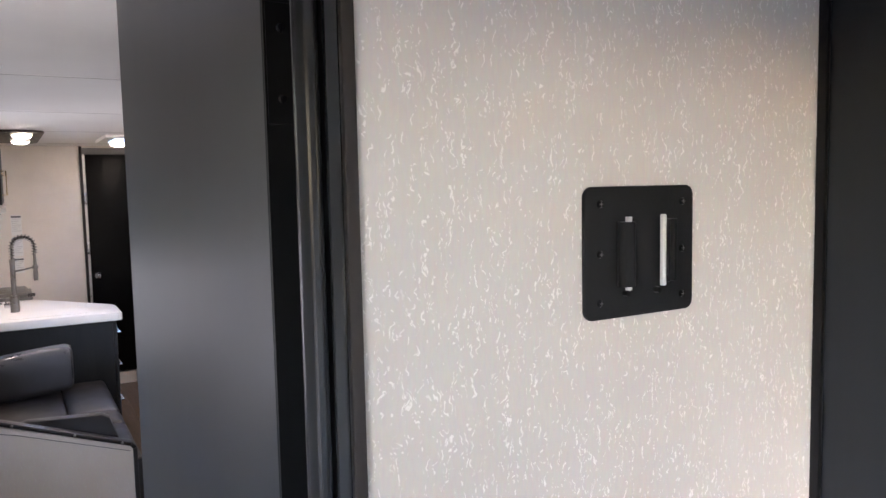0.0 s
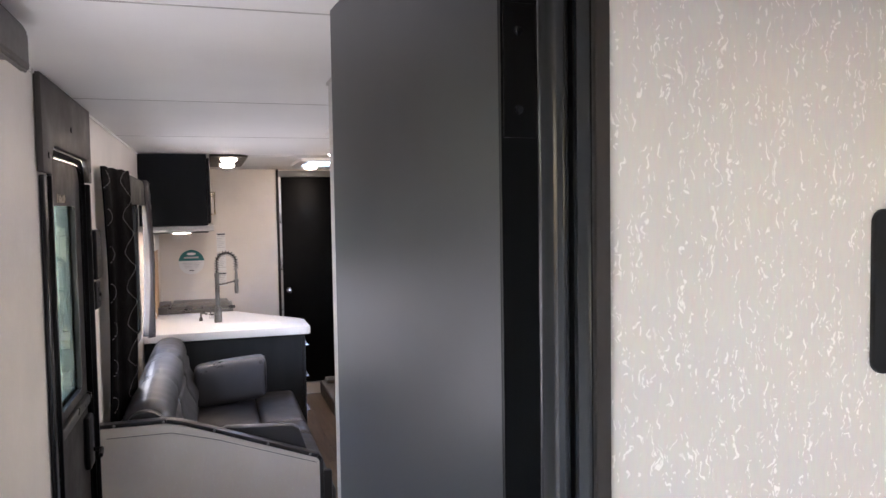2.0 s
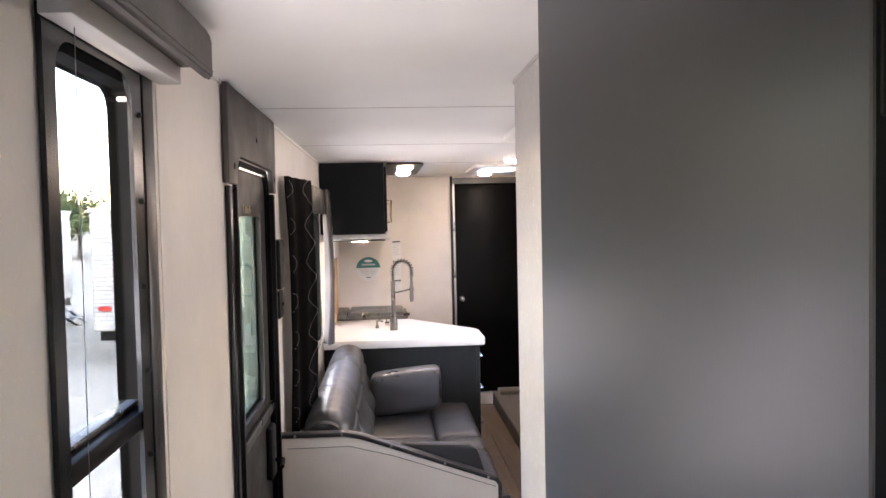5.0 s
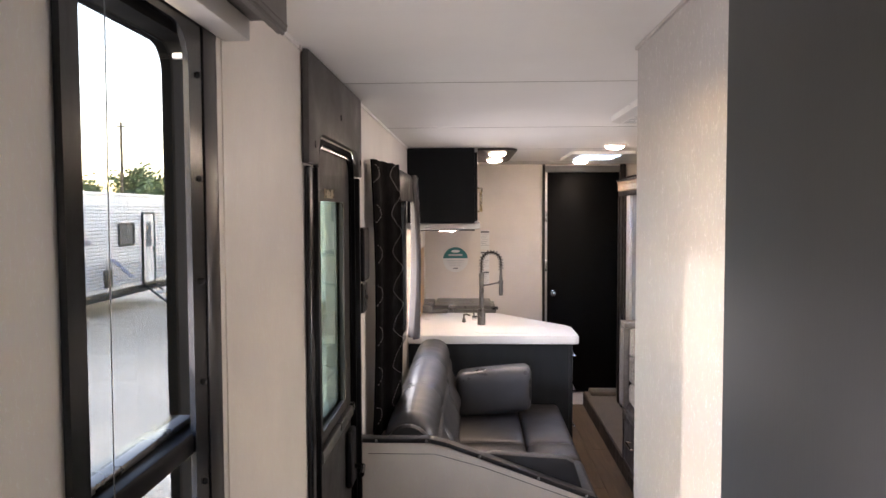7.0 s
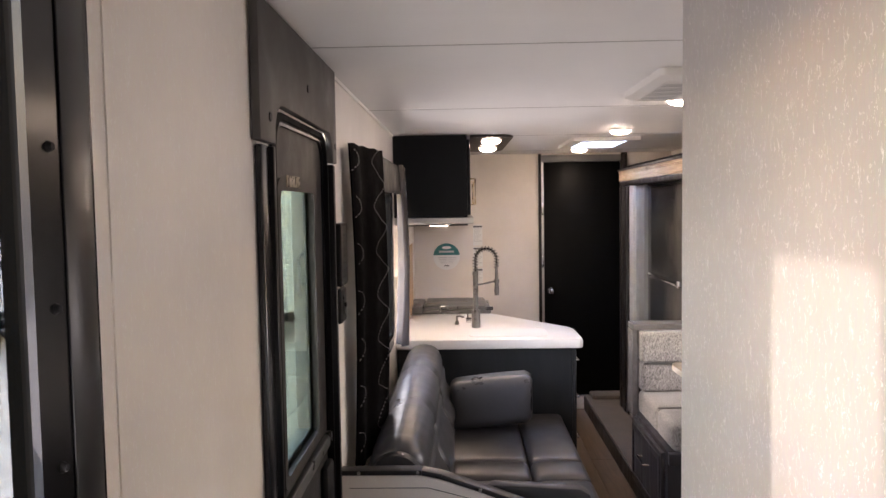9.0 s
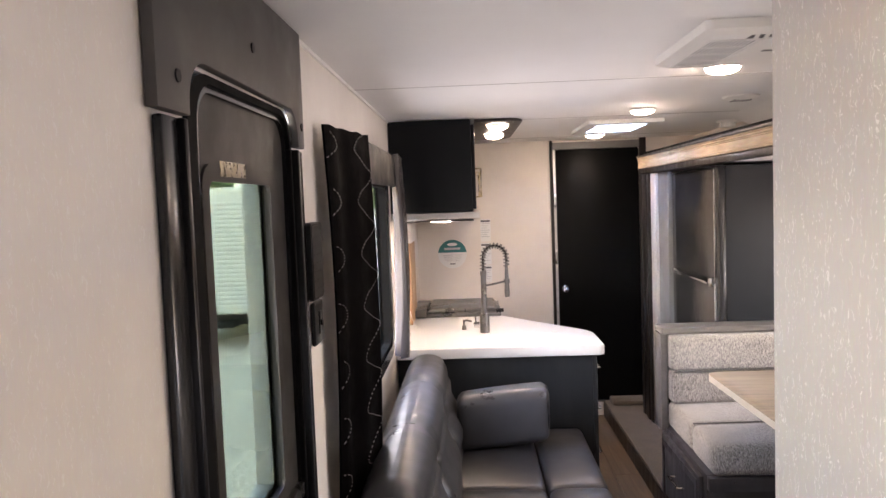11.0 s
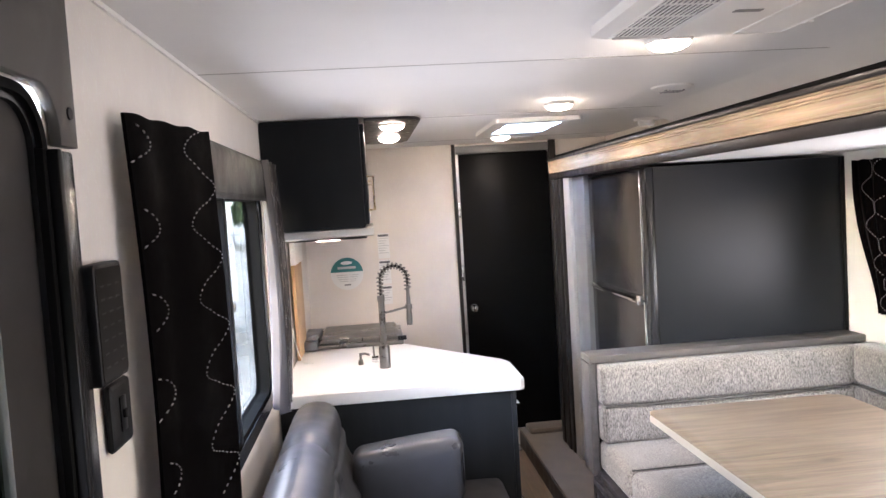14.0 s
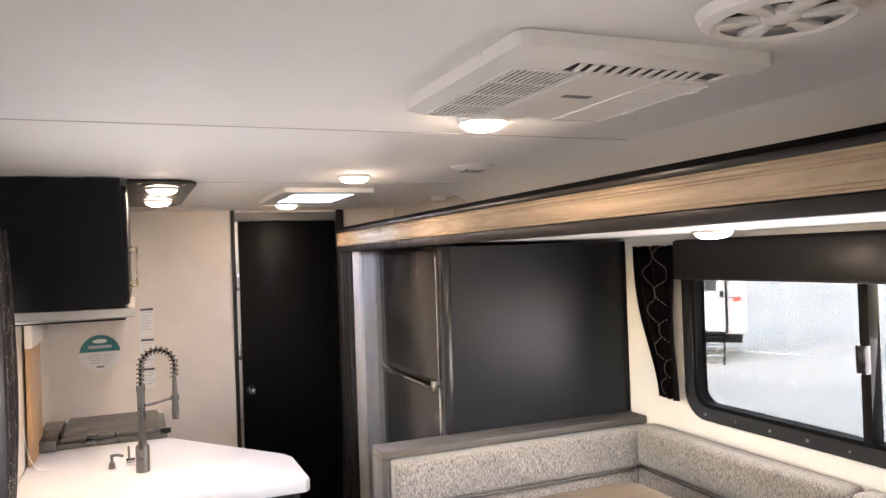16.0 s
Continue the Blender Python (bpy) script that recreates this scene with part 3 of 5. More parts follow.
def fascia():
    f = thing("slide_fascia", (1.59, 7.0, 1.78), "knotty light wood fascia beam with dark trim over the slide-out", "fascia", kind="structure")
    y0, y1 = 5.10, 8.90
    prof = [(1.564, 1.818), (1.563, 1.821), (1.563, 1.824), (1.5655, 1.825), (1.564, 1.828), (1.564, 1.832), (1.566, 1.833), (1.566, 1.867), (1.564, 1.869), (1.564, 1.872), (1.5655, 1.873), (1.562, 1.877), (1.562, 1.883), (1.5635, 1.884), (1.560, 1.888), (1.560, 1.892), (1.60, 1.892), (1.60, 1.818)]
    bm = B()
    lo = [bm.verts.new((x, y0, z)) for x, z in prof]
    hi = [bm.verts.new((x, y1, z)) for x, z in prof]
    for i in range(len(prof)):
        j = (i + 1) % len(prof)
        bm.faces.new((lo[i], lo[j], hi[j], hi[i]))
    bm.faces.new(lo[::-1])
    bm.faces.new(hi)
    bmesh.ops.recalc_face_normals(bm, faces=bm.faces)
    part("board", bm, M_BEAM, f, "light knotty wood board", smooth=False)
    part("top_trim", bm_box(B(), (1.553, y0, 1.892), (1.60, y1, 1.907), 0.003), M_DARKWOOD, f, "dark brown top trim")
    part("wiper_seal", bm_box(B(), (1.60, y0, 1.895), (1.66, y1, 1.93), 0.004), M_RUBBER, f, "black rubber seal")
    part("lower_trim", bm_box(B(), (1.568, y0, 1.782), (1.60, y1, 1.816), 0.004), M_DARKWOOD, f, "dark brown lower trim")
    bm = B()
    for k in range(4):
        bm_box(bm, (1.572 - 0.006 * (k % 2), 8.635 + 0.066 * k, 0.12), (1.61, 8.635 + 0.066 * k + 0.064, 1.78), 0.006)
    part("fluted_post", bm, M_DARKWOOD, f, "dark fluted end post")
    part("end_strip", bm_box(B(), (1.582, 8.505, 0.12), (1.62, 8.63, 1.78), 0.002), M_CREAMP, f, "pale end strip")
    part("fridge_trim", bm_box(B(), (1.60, 8.275, 0.12), (1.63, 8.50, 1.78), 0.003), M_GREYTRIM, f, "grey upright trim")


fascia()


# ---------------------------------------------------------------- windows and doors
def window(name, hole, label, depth_out=-0.055, face=0.0, sign=1, outer=0.03, corner=0.05, split=None, bar=None, inset=(0.022, 0.022, 0.022, 0.022), rim=None, channel=0.034):
    """A trailer window in an upright wall across x: a black clamp ring with rivets, sash bars and panes."""
    y0, z0, y1, z1 = hole
    w = thing(name, (face, (y0 + y1) / 2, z0), label, "window", kind="structure")
    o = rrect(y0 - outer, z0 - outer, y1 + outer, z1 + outer, rim or corner + outer)
    i = rrect(y0 + inset[0], z0 + inset[1], y1 - inset[2], z1 - inset[3], corner)
    a, b = sorted((face - sign * 0.004, face + sign * 0.010))
    part("window_frame", bm_ring(B(), o, i, "x", a + 0.006 if sign > 0 else a, b), M_FRAME, w)
    o2 = rrect(y0 + 0.002, z0 + 0.002, y1 - 0.002, z1 - 0.002, corner)
    i2 = rrect(y0 + channel, z0 + 0.034, y1 - 0.034, z1 - 0.034, corner * 0.8)
    a, b = sorted((face - sign * 0.050, face + sign * 0.002))
    part("inner_channel", bm_ring(B(), o2, i2, "x", a, b), M_RUBBER, w)
    g = B()
    x = face - sign * 0.034
    bm_prism(g, rrect(y0 + channel - 0.008, z0 + 0.026, y1 - 0.026, z1 - 0.026, corner * 0.8), "x", x - 0.002, x + 0.002)
    pane = part("pane", g, M_GLASS, w, smooth=False)
    pane.visible_shadow = sign < 0 and split is not None
    if split is not None:
        a, b = sorted((face - sign * 0.045, face + sign * 0.004))
        part("mullion", bm_box(B(), (a, split - 0.018, z0 + 0.02), (b, split + 0.018, z1 - 0.02), 0.004), M_BLACK, w)
    if bar is not None:
        a, b = sorted((face - sign * 0.048, face + sign * 0.006))
        part("meeting_rail", bm_box(B(), (a, y0 + 0.01, bar - 0.02), (b, y1 - 0.02, bar + 0.012), 0.004), M_BLACK, w)
        part("rail_lip", bm_box(B(), (a - 0.001, y0 + 0.012, bar + 0.013), (b - 0.02, y1 - 0.035, bar + 0.024), 0.003), M_GUN, w, "dull metal lip")
    return w


win_a = window("window_1", WIN_A, "tall narrow black-framed window with a mid rail", bar=1.345, inset=(0.005, 0.02, 0.085, 0.02), rim=0.02, channel=0.010)
# wide inner jamb of the tall window with its row of rivet heads
part("jamb_strip", bm_box(B(), (0.0102, 3.958, 0.895), (0.0125, 4.012, 1.978), 0.001), M_SATIN, win_a)
part("jamb_edge", bm_box(B(), (0.001, 4.0205, 0.89), (0.008, 4.026, 1.985), 0.003), M_BLACK, win_a)
for k in range(8):
    z = 1.87 - 0.149 * k
    part("rivet", bm_cyl(B(), (0.0095, 3.938, z), (0.0145, 3.938, z), 0.0060, 0.0035, 12), M_BLACKP, win_a)
part("sash_channel", bm_box(B(), (-0.049, 3.966, 1.36), (-0.030, 3.982, 1.93), 0.003), M_GUN, win_a, "dull metal sash channel")
part("sash_channel", bm_box(B(), (-0.028, 3.957, 1.36), (-0.024, 3.961, 1.91), 0.001), M_STEEL, win_a, "bright sash edge")
part("latch", bm_box(B(), (-0.030, 3.945, 1.895), (-0.008, 3.963, 1.915), 0.003), M_STEEL, win_a, "bright metal latch")
part("pull_cord", bm_tube(B(), [(0.030, 3.628, 1.95), (0.026, 3.629, 1.4), (0.024, 3.63, 0.7)], 0.0007, 6), M_GREYTRIM, win_a, "thin grey blind cord")

win_b = window("window_2", WIN_B, "black-framed window beside the sofa", split=6.62, corner=0.07)
part("egress_latch", bm_box(B(), (0.006, 6.41, 1.32), (0.022, 6.445, 1.395), 0.005), M_RED, win_b, "red emergency latch")
win_c = window("window_3", WIN_C, "wide black-framed sliding window over the dinette", face=2.52, sign=-1, split=6.20, corner=0.08)
part("slider_latch", bm_box(B(), (2.495, 6.182, 1.33), (2.522, 6.217, 1.42), 0.005), M_FRAME, win_c, "grey slider latch")
for k in range(9):
    part("screw", bm_cyl(B(), (2.511, 5.62 + 0.16 * k, 1.080), (2.507, 5.62 + 0.16 * k, 1.080), 0.005, n=8), M_SCREW, win_c)
window("window_4", WIN_BED, "black-framed bedroom window", corner=0.06)
window("window_5", WIN_BED2, "black-framed bedroom window", face=2.05, sign=-1, corner=0.06)


def valance(name, y0, y1, z0, z1, label, material, face=0.0, sign=1, deep=0.10):
    v = thing(name, (face, (y0 + y1) / 2, z0), label, "valance")
    prof = [(0.0, z0 + 0.025), (deep - 0.03, z0 + 0.025), (deep - 0.012, z0), (deep, z0 + 0.004), (deep, z1 - 0.02), (deep - 0.01, z1), (0.0, z1)]
    bm = B()
    pts = [(face + sign * (p + 0.001), z) for p, z in prof]
    lo = [bm.verts.new((x, y0, z)) for x, z in pts]
    hi = [bm.verts.new((x, y1, z)) for x, z in pts]
    n = len(pts)
    for i in range(n):
        j = (i + 1) % n
        bm.faces.new((lo[i], lo[j], hi[j], hi[i]))
    bm.faces.new(lo[::-1])
    bm.faces.new(hi)
    bmesh.ops.recalc_face_normals(bm, faces=bm.faces)
    bmesh.ops.bevel(bm, geom=[e for e in bm.edges], offset=0.004, segments=2, affect="EDGES")
    part("padded_front", bm, material, v)
    for ye in (y0 - 0.0045, y1 + 0.0005):
        a_, b_ = sorted((face + sign * 0.004, face + sign * (deep - 0.006)))
        part("end_cap", bm_box(B(), (a_, ye, z0 + 0.028), (b_, ye + 0.004, z1 - 0.006), 0.0015), material, v)
    part("lower_seam", bm_tube(B(), [(face + sign * (deep + 0.0015), y0 + 0.004, z0 + 0.016), (face + sign * (deep + 0.0015), y1 - 0.004, z0 + 0.016)], 0.0014, 6), material, v)
    return v


va = valance("window_valance", 3.41, 4.065, 1.952, 2.05, "padded grey-brown vinyl valance over the tall window", M_VALANCE, deep=0.11)
part("headrail", bm_box(B(), (0.012, 3.56, 1.942), (0.055, 4.05, 1.977), 0.003), M_CREAMP, va, "off-white shade headrail")
valance("window_valance", 6.12, 7.33, 1.72, 1.866, "black vinyl valance above the sofa window", M_VALBLACK, deep=0.075)
valance("window_valance", 5.45, 6.97, 1.61, 1.768, "black vinyl valance over the dinette window", M_VALBLACK, face=2.52, sign=-1, deep=0.085)


def entry_door():
    d = thing("door_1", (0.0, 5.07, 0.0), "closed black entry door with a tinted window and a taupe header", "door", kind="structure")
    # header cover with a round-cornered notch
    y0, y1, z0, z1, r = 4.632, 5.462, 1.788, H - 0.004, 0.07
    ni, nj, nz = 4.742, 5.402, 1.871
    poly = [(y0, z0), (y0, z1), (y1, z1), (y1, z0), (nj, z0), (nj, nz - r)]
    poly += [(nj - r + r * math.cos(radians(a)), nz - r + r * math.sin(radians(a))) for a in range(15, 90, 15)]
    poly += [(ni + r - r * math.sin(radians(a)), nz - r + r * math.cos(radians(a))) for a in range(0, 90, 15)]
    poly += [(ni, nz - r), (ni, z0)]
    hd = part("header_cover", bm_prism(B(), poly, "x", 0.0015, 0.020, 0.003), M_TAUPE, d, "taupe moulded plastic cover")
    for y, z in ((4.70, 1.837), (5.065, 1.946), (5.437, 1.837)):
        part("plug", bm_cyl(B(), (0.019, y, z), (0.0225, y, z), 0.010, 0.009, 14), M_BLACKP, hd, "round black screw plug")
    # frame: layered extrusions
    for k, (w, x0, x1) in enumerate(((0.055, 0.001, 0.016), (0.016, -0.02, 0.024), (0.014, -0.035, 0.010))):
        off = (0.0, 0.056, 0.074)[k]
        bm = B()
        bm_box(bm, (x0, 4.65 + off, 0.0), (x1, 4.65 + off + w, 1.782), 0.004)
        part("frame_jamb", bm, (M_FRAME, M_BLACK, M_RUBBER)[k], d)
        bm = B()
        bm_box(bm, (x0, 5.45 - off - w, 0.0), (x1, 5.45 - off, 1.782), 0.004)
        part("frame_jamb", bm, (M_FRAME, M_BLACK, M_RUBBER)[k], d)
    o = rrect(4.762, -0.1, 5.388, 1.864, 0.085)
    i = rrect(4.800, -0.08, 5.372, 1.850, 0.070)
    part("door_seal", bm_ring(B(), o, i, "x", -0.03, 0.006), M_RUBBER, d)
    i2 = rrect(4.822, -0.07, 5.360, 1.840, 0.062)
    part("seal_bead", bm_ring(B(), rrect(4.801, -0.079, 5.371, 1.849, 0.07), i2, "x", -0.014, -0.001), M_FRAME, d, "satin black bead")
    leaf = B()
    bm_wall(leaf, "x", -0.034, -0.010, (4.80, 5.372), (0.01, 1.85), [(4.868, 1.06, 5.236, 1.703)])
    lf = part("leaf", leaf, M_SMOKE, d, "dark smoked door skin")
    part("window_bead", bm_ring(B(), rrect(4.838, 1.035, 5.264, 1.728, 0.045), rrect(4.870, 1.063, 5.233, 1.700, 0.02), "x", -0.012, -0.005), M_SMOKE, lf)
    pane = part("pane", bm_box(B(), (-0.024, 4.855, 1.05), (-0.020, 5.244, 1.71)), M_DOORGLASS, lf, "green tinted glass", smooth=False)
    pane.visible_shadow = False
    part("outer_reveal", bm_box(B(), (-0.064, 5.222, 1.04), (-0.026, 5.256, 1.72), 0.003), M_GREYSIDING, lf, "grey outer window reveal")
    part("outer_reveal", bm_box(B(), (-0.064, 4.85, 1.04), (-0.026, 5.221, 1.072), 0.003), M_GREYSIDING, lf, "grey outer window reveal")
    part("foil_sticker", bm_box(B(), (-0.0048, 4.925, 1.709), (-0.0038, 5.064, 1.735), 0.0004, 1), M_FOIL, lf, "crinkled metallic sticker")
    part("sill_rail", bm_box(B(), (-0.010, 4.825, 0.99), (0.006, 5.355, 1.025), 0.004), M_GUN, lf, "worn grey cross rail")
    part("latch_box", bm_box(B(), (-0.010, 5.25, 0.76), (0.012, 5.345, 0.95), 0.01), M_BLACKP, lf)
    part("lever", bm_tube(B(), [(0.012, 5.31, 0.82), (0.04, 5.31, 0.82), (0.045, 5.24, 0.815)], 0.008, 8), M_BLACKP, lf)


entry_door()


def bedroom_door():
    d = thing("door_2", (0.693, 2.955, 0.0), "open charcoal bedroom door with fine wood grain", "door", kind="structure")
    d.rotation_euler = (0, 0, radians(4.3))
    o = ORIGIN[d.name]
    part("leaf", bm_box(B(), o + Vector((-0.012, 0.002, 0.01)), o + Vector((0.022, 0.602, 1.98)), 0.002, 1), M_GREYDOOR, d)
    part("edge_band", bm_box(B(), o + Vector((-0.0118, -0.0005, 0.011)), o + Vector((0.0218, 0.0018, 1.979))), M_BLACK, d, "black edge band")
    for z in (1.78, 1.0, 0.25):
        h = part("hinge", bm_box(B(), o + Vector((-0.010, -0.0026, z - 0.055)), o + Vector((0.020, -0.0006, z + 0.055)), 0.0006, 1), M_BLACK, d, "black butt hinge")
        for za, zb in ((-0.055, -0.0255), (-0.0245, 0.0245), (0.0255, 0.055)):
            part("knuckle", bm_cyl(B(), o + Vector((0.0245, -0.005, z + za)), o + Vector((0.0245, -0.005, z + zb)), 0.0042, n=12), M_SCREW, h, "worn steel knuckle")
        for dz in (-0.032, 0.032):
            part("screw", bm_cyl(B(), o + Vector((0.004, -0.0026, z + dz)), o + Vector((0.004, -0.0042, z + dz)), 0.0045, 0.0030, 12), M_FRAME, h)
    part("knob", bm_cyl(B(), o + Vector((-0.012, 0.545, 0.96)), o + Vector((-0.05, 0.545, 0.96)), 0.012, 0.022, 14), M_CHROME, d, "chrome knob")
    f = thing("door_frame", (0.72, 2.90, 0.0), "black moulded door frame on the bedroom partition", "door frame", kind="structure")
    part("jamb", bm_box(B(), (0.718, 2.8815, 0.0), (0.727, 2.99, 2.0), 0.002), M_BLACK, f)
    bm = B()
    pts = [(0.685 + 0.0115 * (1 - math.cos(radians(a))), 2.890 - 0.016 * math.sin(radians(a))) for a in range(0, 181, 9)]
    bm_prism(bm, pts + [(0.708, 2.925), (0.704, 2.925)], "z", 0.0, 2.03)
    part("rounded_stop", bm, M_FRAME, f)
    part("face_trim", bm_box(B(), (0.7085, 2.8735, 0.0), (0.7215, 2.8812, 2.03), 0.002), M_FRAME, f)
    part("face_trim", bm_box(B(), (0.722, 2.870, 0.0), (0.7345, 2.8795, 2.03), 0.002), M_DARKWOOD, f)


bedroom_door()


def bath_door():
    d = thing("door_3", (1.34, 9.24, 0.12), "closed black bathroom door with a chrome knob", "door", kind="structure")
    part("leaf", bm_box(B(), (1.040, 9.232, 0.125), (1.642, 9.265, 1.985), 0.003), M_BATHDOOR, d)
    part("jamb", bm_box(B(), (0.998, 9.225, 0.0), (1.0195, 9.262, H - 0.002), 0.003), M_DARKWOOD, d)
    part("jamb", bm_box(B(), (1.6505, 9.215, 0.12), (1.694, 9.262, H - 0.002), 0.003), M_DARKWOOD, d)
    part("jamb_gap", bm_box(B(), (1.020, 9.245, 0.10), (1.0395, 9.262, 1.99)), M_STEEL, d, "bright metal strike strip")
    part("head", bm_box(B(), (1.021, 9.235, 1.992), (1.649, 9.262, 2.045), 0.003), M_GREYTRIM, d, "grey head strip")
    for z in (1.2, 1.62):
        part("strike", bm_box(B(), (1.021, 9.236, z - 0.05), (1.036, 9.2445, z + 0.05), 0.001), M_CHROME, d, "bright metal strike plate")
    k = part("knob", bm_cyl(B(), (1.090, 9.231, 0.965), (1.090, 9.196, 0.965), 0.011, 0.013, 14), M_CHROME, d, "chrome knob")
    part("rose", bm_cyl(B(), (1.090, 9.2315, 0.965), (1.090, 9.225, 0.965), 0.028, 0.024, 18), M_CHROME, k)
    part("grip", bm_lathe(B(), (1.090, 9.185, 0.965), [(0, -0.024), (0.016, -0.018), (0.024, 0), (0.016, 0.018), (0, 0.024)], 16), M_CHROME, k)
    solo("bath_step", bm_box(B(), (1.39, 9.06, 0.12), (1.655, 9.222, 0.155), 0.012), M_CARPET, (1.52, 9.14, 0.12), "small carpeted threshold step before the bathroom door", "step")


bath_door()

# dark wardrobe side in the bedroom
wd = thing("wardrobe", (1.7, 2.65, 0.0), "black bedroom wardrobe with a satin side panel", "wardrobe")
part("carcass", bm_box(B(), (1.388, 2.42, 0.0), (2.048, 2.876, 2.055), 0.002, 1), M_BLACKDOOR, wd)
part("corner_trim", bm_box(B(), (1.379, 2.866, 0.0), (1.3875, 2.879, 2.055), 0.002), M_BLACK, wd)

# ---------------------------------------------------------------- kitchen
def kitchen():
    top = thing("countertop", (0.5, 7.9, 0.84), "white solid countertop with a clipped corner", "countertop")
    poly = [(0.004, 7.447), (1.042, 7.447), (1.060, 7.465), (1.060, 7.80), (1.035, 7.87), (0.58, 8.48), (0.58, 9.245), (0.004, 9.245)]
    part("slab", bm_prism(B(), poly, "z", 0.845, 0.90, 0.008), M_COUNTER, top)
    part("drain_disc", bm_cyl(B(), (0.851, 7.848, 0.8995), (0.851, 7.848, 0.9025), 0.022, 0.02, 20), M_WHITEP, top, "small white cap")
    part("sink_cover", bm_prism(B(), rrect(0.42, 7.53, 0.88, 7.80, 0.05), "z", 0.9002, 0.9025), M_COUNTER, top, "white flush sink cover")
    c = thing("base_cabinet", (0.5, 7.6, 0.0), "slate grey kitchen base cabinet with chrome pulls", "cabinet")
    body = [(0.004, 7.49), (1.018, 7.49), (1.018, 7.85), (0.57, 8.46), (0.57, 9.245), (0.004, 9.245)]
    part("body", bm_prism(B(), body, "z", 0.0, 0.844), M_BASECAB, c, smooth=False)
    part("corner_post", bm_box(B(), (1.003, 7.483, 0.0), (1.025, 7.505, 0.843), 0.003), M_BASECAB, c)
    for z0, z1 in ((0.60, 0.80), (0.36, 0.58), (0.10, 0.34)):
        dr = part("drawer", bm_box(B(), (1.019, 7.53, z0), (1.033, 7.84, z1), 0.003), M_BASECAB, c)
        zc = z1 - 0.06
        part("pull", bm_tube(B(), [(1.033, 7.63, zc), (1.061, 7.63, zc), (1.061, 7.75, zc), (1.033, 7.75, zc)], 0.005, 8), M_CHROME, dr, "chrome bar pull")
    # spring faucet
    f = thing("kitchen_faucet", (0.464, 7.876, 0.90), "tall gunmetal spring-neck kitchen faucet", "faucet")
    x, y = 0.464, 7.876
    part("base", bm_lathe(B(), (x, y, 0.90), [(0, 0), (0.027, 0.0), (0.027, 0.10), (0.022, 0.11), (0, 0.11)], 20), M_GUN, f)
    part("column", bm_cyl(B(), (x, y, 1.005), (x, y, 1.24), 0.0155, n=18), M_GUN, f)
    arc = [Vector((x, y, 1.24))]
    cx, cz, rr = x + 0.0655, 1.325, 0.0655
    arc += [Vector((x, y, 1.28))]
    for a in range(180, -1, -12):
        arc.append(Vector((cx + rr * math.cos(radians(a)), y, cz + rr * math.sin(radians(a)))))
    arc.append(Vector((cx + rr, y, 1.27)))
    part("hose", bm_tube(B(), arc, 0.006, 8), M_RUBBER, f)
    coil = []
    lens = [0.0]
    for p, q in zip(arc, arc[1:]):
        lens.append(lens[-1] + (q - p).length)
    turns = 19
    for k in range(turns * 10 + 1):
        s_ = lens[-1] * k / (turns * 10)
        i = max(j for j in range(len(arc) - 1) if lens[j] <= s_ + 1e-9)
        u = (s_ - lens[i]) / (lens[i + 1] - lens[i])
        p = arc[i].lerp(arc[i + 1], u)
        tdir = (arc[i + 1] - arc[i]).normalized()
        nrm = Vector((0, 1, 0))
        bi = tdir.cross(nrm)
        ang = 2 * math.pi * k / 10
        coil.append(p + 0.0145 * (nrm * math.cos(ang) + bi * math.sin(ang)))
    part("spring", bm_tube(B(), coil, 0.0034, 6), M_GUN, f, "coiled metal spring")
    part("collar", bm_cyl(B(), (x, y, 1.225), (x, y, 1.25), 0.018, n=18), M_GUN, f)
    hx = cx + rr
    part("spray_head", bm_lathe(B(), (hx, y, 1.10), [(0, 0), (0.013, 0), (0.015, 0.03), (0.012, 0.075), (0.010, 0.13), (0.007, 0.19), (0, 0.19)], 16), M_GUN, f)
    part("holder_arm", bm_tube(B(), [(x, y, 1.165), (x + 0.05, y, 1.172), (hx, y, 1.19)], 0.0055, 8), M_GUN, f)
    part("holder_ring", bm_cyl(B(), (hx, y, 1.178), (hx, y, 1.20), 0.017, n=16), M_GUN, f)
    hd = part("valve", bm_cyl(B(), (x - 0.03, y, 0.945), (x - 0.062, y, 0.945), 0.017, 0.015, 16), M_CHROME, f, "chrome valve")
    part("lever", bm_tube(B(), [(x - 0.05, y, 0.95), (x - 0.052, y - 0.002, 1.01)], 0.0045, 8), M_GUN, hd)
    s = thing("soap_dispenser", (0.345, 7.99, 0.90), "small dark soap pump on the countertop", "soap dispenser")
    part("collar", bm_cyl(B(), (0.345, 7.99, 0.90), (0.345, 7.99, 0.925), 0.014, 0.011, 14), M_GUN, s)
    part("stem", bm_cyl(B(), (0.345, 7.99, 0.925), (0.345, 7.99, 0.95), 0.006, n=10), M_GUN, s)
    part("spout", bm_tube(B(), [(0.34, 7.99, 0.952), (0.365, 7.985, 0.955), (0.39, 7.98, 0.948)], 0.006, 8), M_GUN, s)
    # cooktop
    st = thing("cooktop", (0.3, 8.7, 0.90), "folded grey steel cooktop cover with black grates", "cooktop")
    part("tray", bm_box(B(), (0.03, 8.45, 0.9005), (0.58, 9.0, 0.925), 0.006), M_GUN, st)
    part("cover", bm_prism(B(), [(0.10, 0.925), (0.56, 0.925), (0.54, 0.950), (0.12, 0.950)], "y", 8.50, 8.98, 0.004), M_GUN, st, "grey folding cover", smooth=False)
    part("seam", bm_box(B(), (0.345, 8.496, 0.926), (0.35, 8.505, 0.9505)), M_BLACK, st, "dark gap")
